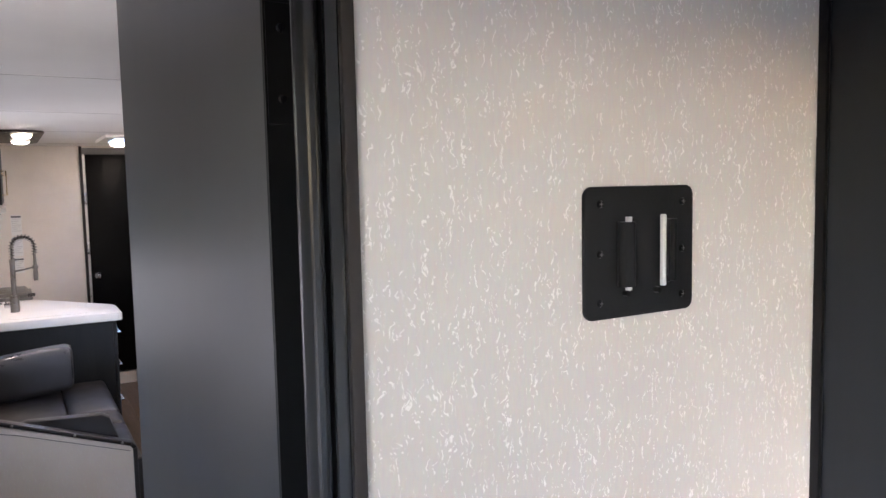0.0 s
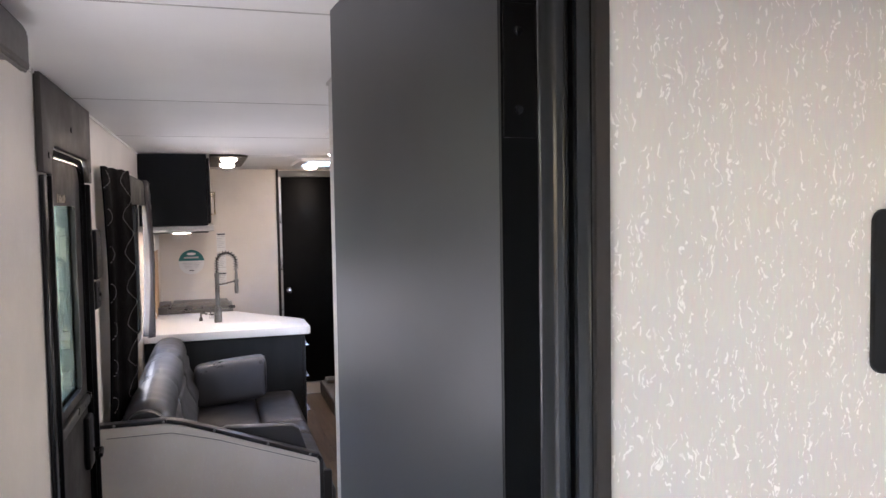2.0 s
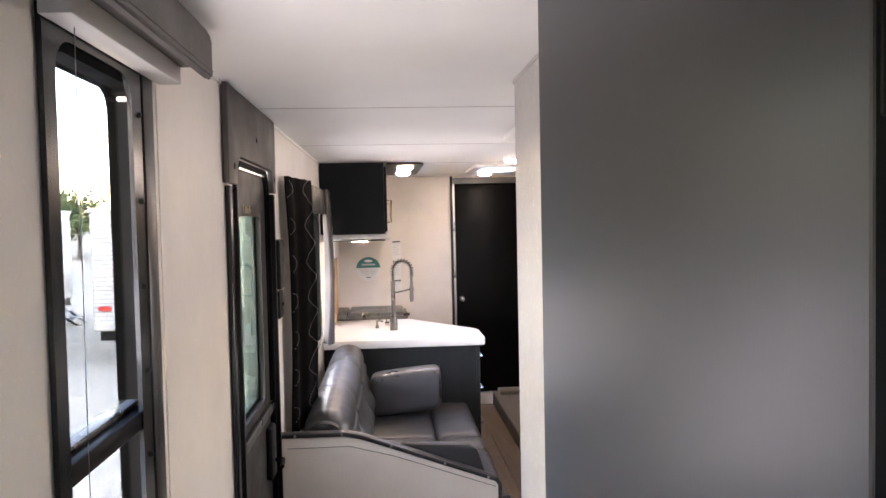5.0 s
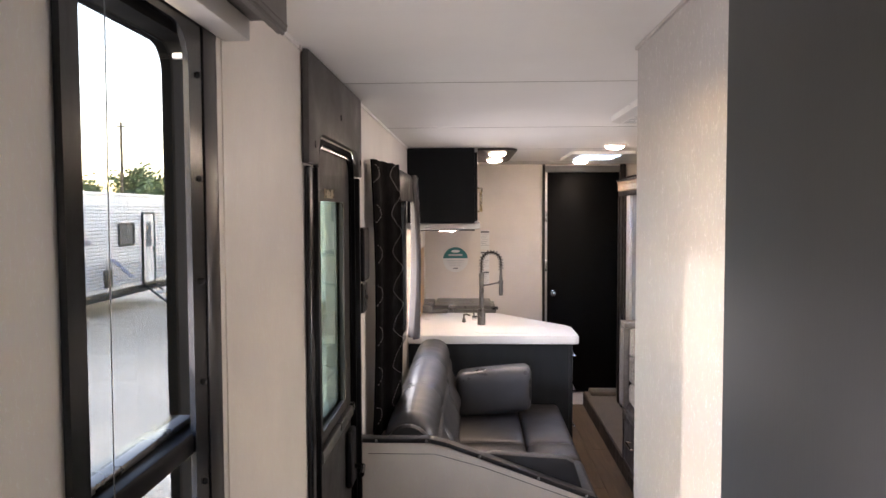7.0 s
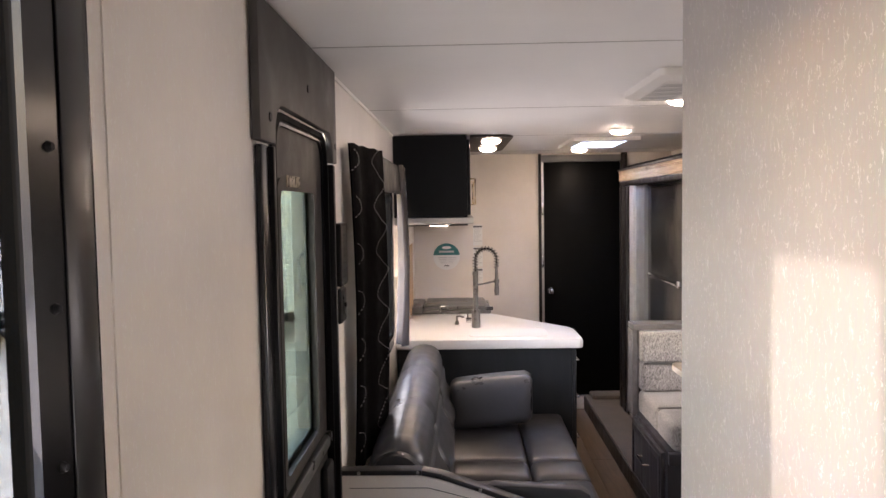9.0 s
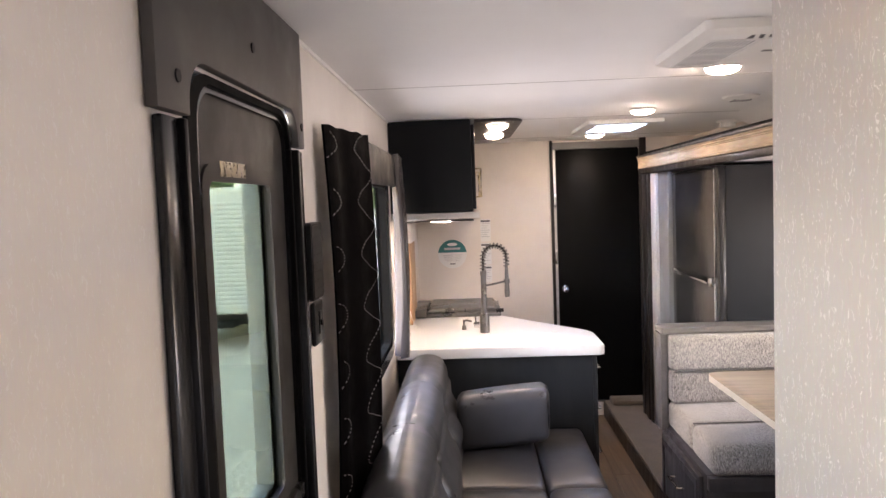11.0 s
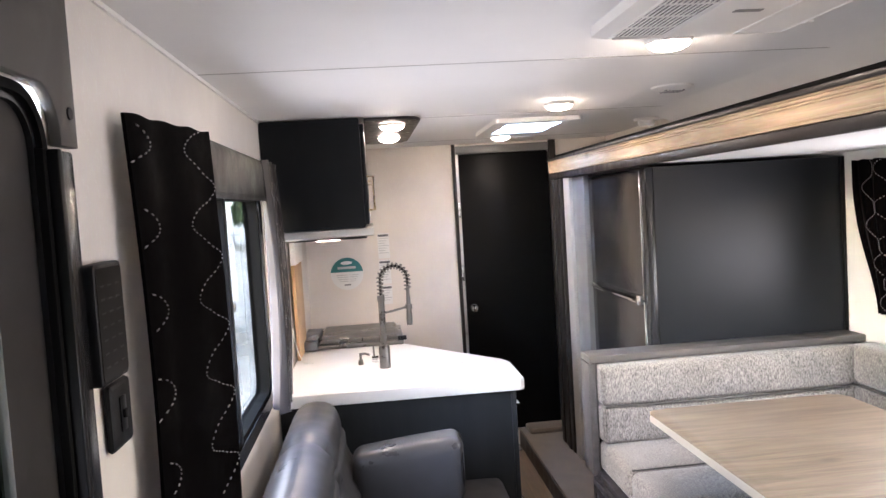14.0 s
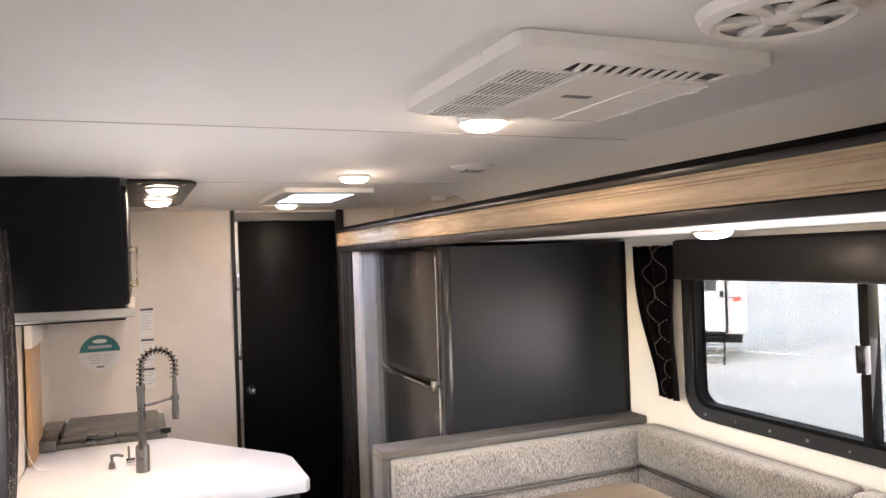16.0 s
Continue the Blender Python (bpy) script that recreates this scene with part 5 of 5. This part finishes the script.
for r_ in range(8):
    part("text_bar", bm_box(B(), (0.0026, 5.590, 1.443 + 0.015 * r_), (0.0031, 5.631 - 0.006 * (r_ % 3), 1.444 + 0.015 * r_)), M_INK, p)
q = thing("wall_switch", (0.0, 5.55, 1.29), "black wall switch plate", "switch")
part("plate", bm_prism(B(), rrect(5.512, 1.303, 5.612, 1.414, 0.01), "x", 0.001, 0.016, 0.008), M_BLACKP, q)
part("rocker", bm_box(B(), (0.016, 5.548, 1.33), (0.0185, 5.576, 1.388), 0.001), M_BLACK, q)
part("paddle", bm_box(B(), (0.018, 5.555, 1.352), (0.024, 5.569, 1.366), 0.0015), M_BLACKP, q)

# screen plate on the partition
m = thing("tv_mount_plate", (1.052, 2.88, 1.545), "black screen mounting plate with two upright rails", "mounting plate")
part("plate", bm_prism(B(), rrect(0.976, 1.543, 1.129, 1.682, 0.011), "y", 2.8735, 2.8795, 0.0015), M_BLACKP, m)
for x in (0.9955, 1.1115):
    for z in (1.561, 1.612, 1.664):
        sc = part("screw", bm_cyl(B(), (x, 2.8735, z), (x, 2.8712, z), 0.0042, 0.0032, 12), M_BLACK, m)
        part("slot", bm_box(B(), (x - 0.0022, 2.8706, z - 0.0004), (x + 0.0022, 2.8713, z + 0.0004)), M_GUN, sc)
        part("slot", bm_box(B(), (x - 0.0004, 2.8707, z - 0.0022), (x + 0.0004, 2.8714, z + 0.0022)), M_GUN, sc)
rl = part("rail", bm_prism(B(), rrect(1.016, 2.8605, 1.035, 2.8733, 0.005, 4), "z", 1.577, 1.645), M_BLACKP, m)
part("pin", bm_cyl(B(), (1.0275, 2.866, 1.573), (1.0275, 2.866, 1.650), 0.0034, n=10), M_PIN, rl, "pale plastic pin")
rl = part("rail", bm_box(B(), (1.078, 2.8605, 1.578), (1.082, 2.8733, 1.646), 0.001), M_BLACKP, m)
part("rail", bm_box(B(), (1.087, 2.8605, 1.578), (1.092, 2.8733, 1.646), 0.001), M_BLACKP, m)
part("pin", bm_box(B(), (1.0732, 2.8622, 1.574), (1.0776, 2.8680, 1.651), 0.001), M_PIN, rl, "pale plastic pin")
for x in (1.029, 1.073):
    part("stud", bm_cyl(B(), (x, 2.8735, 1.569), (x, 2.868, 1.569), 0.0038, 0.003, 10), M_BLACK, m)

m.location = (1.066, 2.8795, 1.5225)
m.scale = (1.045, 1, 1.015)


# ---------------------------------------------------------------- slide-out: fridge and dinette
def fridge():
    f = thing("refrigerator", (2.0, 7.9, 0.12), "glossy black two-door refrigerator with a chrome handle bar", "refrigerator")
    part("body", bm_box(B(), (1.65, 7.44, 0.121), (2.51, 8.265, 1.775), 0.004), M_BLACK, f)
    for z0, z1 in ((0.30, 1.185), (1.193, 1.765)):
        d = part("door", bm_prism(B(), [(1.640, 7.485), (1.625, 7.50), (1.617, 7.60), (1.617, 8.16), (1.625, 8.262), (1.649, 8.262), (1.649, 7.485)], "z", z0, z1, 0.004), M_FRIDGE, f)
        part("door_edge", bm_box(B(), (1.619, 7.478, z0), (1.649, 7.4845, z1), 0.002), M_CHROME, d, "bright edge strip")
    part("handle", bm_tube(B(), [(1.607, 7.52, 1.185), (1.597, 7.56, 1.186), (1.591, 7.85, 1.187), (1.597, 8.18, 1.188), (1.610, 8.22, 1.188)], 0.008, 8), M_CHROME, f, "chrome handle bar")
    part("catch", bm_box(B(), (1.597, 7.49, 1.168), (1.625, 7.53, 1.212), 0.004), M_CHROME, f, "chrome door catch")
    part("hinge_bar", bm_box(B(), (1.625, 7.46, 1.767), (1.69, 7.62, 1.779), 0.003), M_GUN, f)
    part("badge", bm_box(B(), (1.6145, 7.66, 1.668), (1.6175, 7.70, 1.673), 0.0005, 1), M_CHROME, f, "small bright badge")
    e = thing("fridge_side_panel", (2.05, 7.41, 0.12), "large black satin panel beside the refrigerator", "panel")
    part("board", bm_box(B(), (1.655, 7.405, 0.121), (2.516, 7.437, 1.775), 0.002, 1), M_BLACKDOOR, e)
    part("edge_strip", bm_box(B(), (1.622, 7.404, 0.121), (1.6535, 7.476, 1.775), 0.003), M_FRAME, e)
    part("corner_bead", bm_box(B(), (2.502, 7.392, 0.99), (2.518, 7.404, 1.775), 0.002), M_BLACK, e)


fridge()


def dinette():
    b = thing("dinette_bench", (1.9, 7.05, 0.12), "dark wood dinette bench with beige heather cushions", "bench")
    part("back_board", bm_box(B(), (1.335, 7.362, 0.30), (2.517, 7.402, 0.973), 0.003), M_DARKWOOD, b)
    part("top_cap", bm_box(B(), (1.30, 7.275, 0.974), (2.517, 7.408, 1.006), 0.006), M_GREYWOOD, b)
    part("end_post", bm_box(B(), (1.298, 7.285, 0.50), (1.332, 7.406, 0.973), 0.005), M_GREYWOOD, b)
    part("base", bm_box(B(), (1.318, 6.665, 0.121), (2.517, 7.36, 0.515), 0.004), M_DARKWOOD, b)
    part("base_rail", bm_box(B(), (1.318, 6.63, 0.455), (2.05, 6.664, 0.512), 0.004), M_DARKWOOD, b)
    for k in range(4):
        part("screw", bm_cyl(B(), (1.42 + 0.17 * k, 6.6295, 0.495), (1.42 + 0.17 * k, 6.626, 0.495), 0.005, 0.004, 8), M_SCREW, b)
    d = part("drawer", bm_box(B(), (1.296, 6.70, 0.16), (1.3165, 7.29, 0.495), 0.004), M_DARKWOOD, b)
    part("drawer_bevel", bm_ring(B(), rrect(6.72, 0.18, 7.27, 0.475, 0.005, 2), rrect(6.75, 0.21, 7.24, 0.445, 0.005, 2), "x", 1.292, 1.297), M_DARKWOOD, d)
    part("pull", bm_tube(B(), [(1.296, 6.92, 0.36), (1.268, 6.92, 0.36), (1.268, 7.06, 0.36), (1.296, 7.06, 0.36)], 0.006, 8), M_CHROME, d, "chrome bar pull")
    # cushions
    for z0, z1 in ((0.645, 0.800), (0.802, 0.970)):
        part("back_cushion", bm_cushion(B(), (1.335, 7.225, z0), (2.50, 7.36, z1), 0.022, (0.0, 0.012, 0), 8), M_HEATHER, b)
    part("cushion_welt", bm_tube(B(), [(1.345, 7.222, 0.801), (1.8, 7.214, 0.800), (2.40, 7.222, 0.801)], 0.004, 6), M_PIPING, b)
    for y0, y1 in ((6.635, 6.935), (6.937, 7.33)):
        part("seat_cushion", bm_cushion(B(), (1.335, y0, 0.513), (2.517, y1, 0.642), 0.03, (0, 0, 0.012), 8), M_HEATHER, b)
    part("cushion_welt", bm_tube(B(), [(1.345, 6.936, 0.641), (1.8, 6.936, 0.645), (2.2, 6.936, 0.643)], 0.003, 6), M_PIPING, b)
    # bench along the outer wall
    o = thing("dinette_bench", (2.35, 6.0, 0.12), "beige heather bench along the slide-out wall", "bench")
    part("base", bm_box(B(), (2.05, 5.16, 0.121), (2.517, 6.66, 0.515), 0.004), M_DARKWOOD, o)
    part("seat_cushion", bm_cushion(B(), (2.04, 5.17, 0.517), (2.51, 6.63, 0.64), 0.03, (0, 0, 0.012), 8), M_HEATHER, o)
    for y0, y1 in ((6.20, 7.222), (5.30, 6.192)):
        for z0, z1 in ((0.645, 0.815), (0.817, 0.99)):
            part("back_cushion", bm_cushion(B(), (2.408, y0, z0), (2.516, y1, z1), 0.03, (0.014, 0, 0), 8), M_HEATHER, o)
        part("cushion_welt", bm_tube(B(), [(2.405, y0 + 0.01, 0.817), (2.392, (y0 + y1) / 2, 0.817), (2.405, y1 - 0.01, 0.817)], 0.004, 6), M_PIPING, o)
    # table
    t = thing("dinette_table", (1.76, 6.40, 0.12), "light oak laminate dinette table with clipped corners", "table")
    poly = [(1.43, 5.93), (1.395, 5.97), (1.385, 6.83), (1.40, 6.870), (1.44, 6.885), (2.08, 6.885), (2.125, 6.87), (2.14, 6.83), (2.14, 5.99), (2.125, 5.95), (2.09, 5.93), (1.48, 5.92)]
    part("tabletop", bm_prism(B(), poly, "z", 0.853, 0.882, 0.004), M_TABLE, t)
    part("edge_band", bm_ring(B(), [(1.7625 + (x - 1.7625) * 1.003, 6.40 + (y - 6.40) * 1.002) for x, y in poly], poly, "z", 0.855, 0.880), M_EDGE, t, "pale edge band")
    for y_ in (6.16, 6.64):
        lg = part("leg", bm_cyl(B(), (1.76, y_, 0.135), (1.76, y_, 0.852), 0.028, n=18), M_BLACK, t)
        part("floor_flange", bm_cyl(B(), (1.76, y_, 0.121), (1.76, y_, 0.14), 0.07, 0.05, 20), M_BLACK, lg)
        part("top_flange", bm_cyl(B(), (1.76, y_, 0.83), (1.76, y_, 0.8525), 0.05, 0.07, 20), M_BLACK, lg)


dinette()

# ---------------------------------------------------------------- the lot outside
GZ = -1.0
structure("ground", bm_box(B(), (-900, -900, GZ - 0.2), (900, 900, GZ)), M_GRAVEL, "pale gravel lot reaching the horizon", "ground")


def camper(name, length, width, height, label, stripe=True, doors=(), windows=(), wheels=None, steps=()):
    """A parked travel trailer: built round its middle with the long side facing +x at x = 0, and z = 0 on the ground."""
    c = thing(name, (0, 0, 0), label, "travel trailer", "parked trailers")
    zb = 0.62
    part("body", bm_box(B(), (-width, -length / 2, zb), (0, length / 2, height), 0.06, 3), M_SIDING, c)
    nr = int((height - zb - 0.3) / 0.085)
    for k in range(nr):
        z = zb + 0.12 + 0.085 * k
        m_ = M_GREYSIDING if k < 7 and stripe else M_SIDING
        bm = B()
        bm_prism(bm, [(0.0, z), (0.022, z + 0.012), (0.022, z + 0.045), (0.0, z + 0.075)], "y", -length / 2 + 0.06, length / 2 - 0.06)
        part("siding_rib", bm, m_, c, smooth=False)
        bm = B()
        bm_prism(bm, [(-length / 2, z), (-length / 2 - 0.02, z + 0.012), (-length / 2 - 0.02, z + 0.045), (-length / 2, z + 0.075)], "x", -width + 0.06, -0.06)
        part("siding_rib", bm, M_SIDING, c, smooth=False)
    part("roof_edge", bm_box(B(), (-width - 0.02, -length / 2 - 0.03, height - 0.05), (0.04, length / 2 + 0.03, height + 0.03), 0.02), M_WHITEP, c)
    part("roof_unit", bm_box(B(), (-width * 0.7, -0.7, height + 0.03), (-width * 0.3, 0.4, height + 0.30), 0.08, 3), M_WHITEP, c)
    part("skirt", bm_box(B(), (-width + 0.1, -length / 2 + 0.1, zb - 0.2), (-0.04, length / 2 - 0.1, zb), 0.01), M_BLACKP, c)
    for y in doors:
        d = part("door", bm_box(B(), (0.0, y - 0.36, zb + 0.06), (0.05, y + 0.36, zb + 1.98), 0.02), M_SIDING, c)
        part("door_trim", bm_ring(B(), rrect(y - 0.40, zb + 0.02, y + 0.40, zb + 2.02, 0.08), rrect(y - 0.35, zb + 0.07, y + 0.35, zb + 1.97, 0.06), "x", 0.02, 0.07), M_BLACKP, d)
        part("pane", bm_prism(B(), rrect(y - 0.16, zb + 1.05, y + 0.16, zb + 1.75, 0.05), "x", 0.05, 0.058), M_DARKWIN, d)
        part("handle", bm_box(B(), (0.05, y + 0.24, zb + 0.9), (0.09, y + 0.31, zb + 1.06), 0.01), M_BLACKP, d)
    for y, z, w_, h_ in windows:
        wn_ = part("window", bm_ring(B(), rrect(y - w_ / 2, z, y + w_ / 2, z + h_, 0.08), rrect(y - w_ / 2 + 0.05, z + 0.05, y + w_ / 2 - 0.05, z + h_ - 0.05, 0.06), "x", 0.0, 0.05), M_BLACKP, c)
        part("pane", bm_prism(B(), rrect(y - w_ / 2 + 0.04, z + 0.04, y + w_ / 2 - 0.04, z + h_ - 0.04, 0.06), "x", 0.0, 0.03), M_DARKWIN, wn_)
    if stripe:
        part("decal", bm_prism(B(), [(-2.6, height - 0.15), (-2.1, height - 0.15), (-0.75, height - 1.0), (-1.3, height - 1.0)], "x", 0.023, 0.028), M_GREYSIDING, c, "grey slanted decal")
        part("decal", bm_prism(B(), [(-2.05, height - 0.15), (-1.95, height - 0.15), (-0.55, height - 1.0), (-0.68, height - 1.0)], "x", 0.023, 0.029), M_BLUE, c, "blue slanted decal")
        part("decal", bm_prism(B(), [(1.4, 1.45), (1.9, 1.45), (3.0, 0.9), (2.5, 0.9)], "x", 0.023, 0.028), M_GREYSIDING, c, "grey slanted decal")
        part("decal", bm_prism(B(), [(1.95, 1.45), (2.2, 1.45), (3.3, 0.9), (3.05, 0.9)], "x", 0.023, 0.029), M_BLUE, c, "blue slanted decal")
        part("name_mark", bm_box(B(), (0.023, -0.25, 1.85), (0.028, 1.05, 1.98)), M_INK, c, "dark wordmark bar")
        part("hatch", bm_box(B(), (0.0, 1.65, 0.75), (0.03, 2.1, 1.2), 0.01), M_BLACKP, c)
        part("porch_lamp", bm_cyl(B(), (0.0, -1.2, 2.75), (0.04, -1.2, 2.75), 0.12, 0.10, 18), M_GREYSIDING, c)
    if wheels is not None:
        for y in wheels:
            tw = part("wheel", bm_cyl(B(), (-0.24, y, 0.35), (0.0, y, 0.35), 0.34, n=28), M_TYRE, c)
            part("rim", bm_cyl(B(), (-0.01, y, 0.35), (0.012, y, 0.35), 0.20, 0.17, 20), M_STEEL, tw)
        yc = sum(wheels) / len(wheels)
        part("fender", bm_prism(B(), [(yc - 0.95, 0.62), (yc - 0.8, 0.80), (yc + 0.8, 0.80), (yc + 0.95, 0.62), (yc + 0.9, 0.62), (yc + 0.76, 0.75), (yc - 0.76, 0.75), (yc - 0.9, 0.62)], "x", -0.02, 0.10), M_SIDING, c)
    for y in steps:
        st = part("steps", bm_box(B(), (0.02, y - 0.3, 0.56), (0.28, y + 0.3, 0.59), 0.005), M_BLACKP, c)
        for k in (1, 2):
            part("tread", bm_box(B(), (0.02 + 0.24 * k, y - 0.3, 0.57 - 0.19 * k), (0.28 + 0.24 * k, y + 0.3, 0.60 - 0.19 * k), 0.005), M_GREYSIDING, st)
        for s_ in (-0.31, 0.31):
            part("stringer", bm_tube(B(), [(0.03, y + s_, 0.62), (0.82, y + s_, 0.02)], 0.025, 6), M_BLACKP, st)
    return c


structure("road_marking", bm_prism(B(), [(14.92, 19.64), (15.92, 16.98), (16.04, 17.02), (15.04, 19.68)], "z", GZ + 0.002, GZ + 0.008), M_WHITEP, "worn white line on the lot", "marking")


c1 = camper("parked_trailer", 11.5, 2.4, 3.12, "white ribbed travel trailer with grey and blue stripes on the lot", True, (-1.9, 4.2), ((-0.75 - 0.3, 1.75, 1.15, 0.62), (2.9, 1.75, 0.9, 0.6)), (-1.0, -0.1), (-1.9, 4.2))
c1.matrix_basis = pose(-8.8, 19.4, GZ)
c2 = camper("parked_trailer", 5.0, 2.46, 3.0, "plain white trailer seen from its rear on the lot", False)
c2.matrix_basis = pose(-2.9, 20.1, GZ)
part("tail_light", bm_prism(B(), [(-2.2 + 0.13 * math.cos(k * math.pi / 8), 1.07 + 0.055 * math.sin(k * math.pi / 8)) for k in range(16)], "y", -2.56, -2.52), M_RED, c2, "red oval tail lamp")
part("hitch", bm_box(B(), (-1.6, -2.75, 0.40), (-1.2, -2.4, 0.52), 0.02), M_BLACKP, c2)
c3 = camper("parked_trailer", 7.0, 2.4, 3.1, "white trailer with a door and folding steps across the lot", False, (2.7,), ((0.5, 1.7, 1.0, 0.6),), (-1.2, -0.3), (2.7,))
part("marker_light", bm_box(B(), (0.0, 3.22, 1.42), (0.03, 3.40, 1.50), 0.008), M_RED, c3, "red marker lamp")
c3.matrix_basis = pose(11.4, 20.8, GZ, 0, 0, 225)

pl = thing("utility_pole", (-23, 52, GZ), "weathered wooden utility pole beyond the lot", "utility pole")
part("post", bm_cyl(B(), (-23, 52, GZ), (-23, 52, 7.6), 0.11, 0.08, 12), M_BARK, pl)
part("bracket", bm_box(B(), (-23.3, 51.95, 7.25), (-22.7, 52.05, 7.35), 0.02), M_BARK, pl)


def tree(x, y, h, seed):
    rnd = random.Random(seed)
    t = thing("tree", (x, y, GZ), "leafy green tree beyond the lot", "tree", "trees beyond the lot")
    bm = B()
    bm_tube(bm, [(x, y, GZ), (x + 0.1, y, GZ + h * 0.3), (x - 0.1, y + 0.1, GZ + h * 0.6), (x, y, GZ + h * 0.85)], [0.22, 0.17, 0.11, 0.04], 8)
    for k in range(6):
        a = rnd.uniform(0, 6.28)
        z = GZ + h * rnd.uniform(0.3, 0.6)
        bm_tube(bm, [(x, y, z), (x + math.cos(a) * h * 0.14, y + math.sin(a) * h * 0.14, z + h * 0.12), (x + math.cos(a) * h * 0.26, y + math.sin(a) * h * 0.26, z + h * 0.2)], [0.08, 0.06, 0.02], 6)
    part("trunk", bm, M_BARK, t)
    bm = B()
    for k in range(26):
        a, rr = rnd.uniform(0, 6.28), rnd.uniform(0, 1) ** 0.6
        c = Vector((x + math.cos(a) * rr * h * 0.33, y + math.sin(a) * rr * h * 0.33, GZ + h * rnd.uniform(0.35, 0.95 - 0.25 * rr)))
        for j in range(55):
            d = Vector((rnd.gauss(0, 1), rnd.gauss(0, 1), rnd.gauss(0, 0.8))) * h * 0.065
            n = Vector((rnd.gauss(0, 1), rnd.gauss(0, 1), rnd.gauss(0, 1))).normalized()
            s_ = h * rnd.uniform(0.018, 0.034)
            u = n.orthogonal().normalized()
            w = n.cross(u)
            p = c + d
            bm.faces.new([bm.verts.new(p + u * s_), bm.verts.new(p + w * s_ * 0.6), bm.verts.new(p - u * s_), bm.verts.new(p - w * s_ * 0.6)])
    part("crown", bm, M_LEAF, t, smooth=False)


for k in range(36):
    tree(-54 + k * 1.8 + (k * 37 % 5) * 0.35, 64 + (k * 53 % 11), 5.6 + (k * 29 % 7) * 0.36, k)

# ---------------------------------------------------------------- floor planks
plank = bm_box(B(), (0, 0, -0.006), (0.148, 1.198, 0.0), 0.0012, 1)
pm = bpy.data.meshes.new("plank")
plank.to_mesh(pm)
plank.free()
pm.materials.append(M_FLOOR)
fl = bpy.data.objects["floor"]
for i in range(9):
    y = 1.0 - (i * 0.47) % 1.2
    while y < 9.25:
        ya, yb = max(y, 1.0), min(y + 1.2, 9.25)
        if yb - ya > 0.02:
            ob = new("plank", pm)
            ob.parent = fl
            ob.matrix_basis = pose(0.004 + 0.15 * i, ya, 0.0)
            ob.scale.y = (yb - ya) / 1.2
        y += 1.2
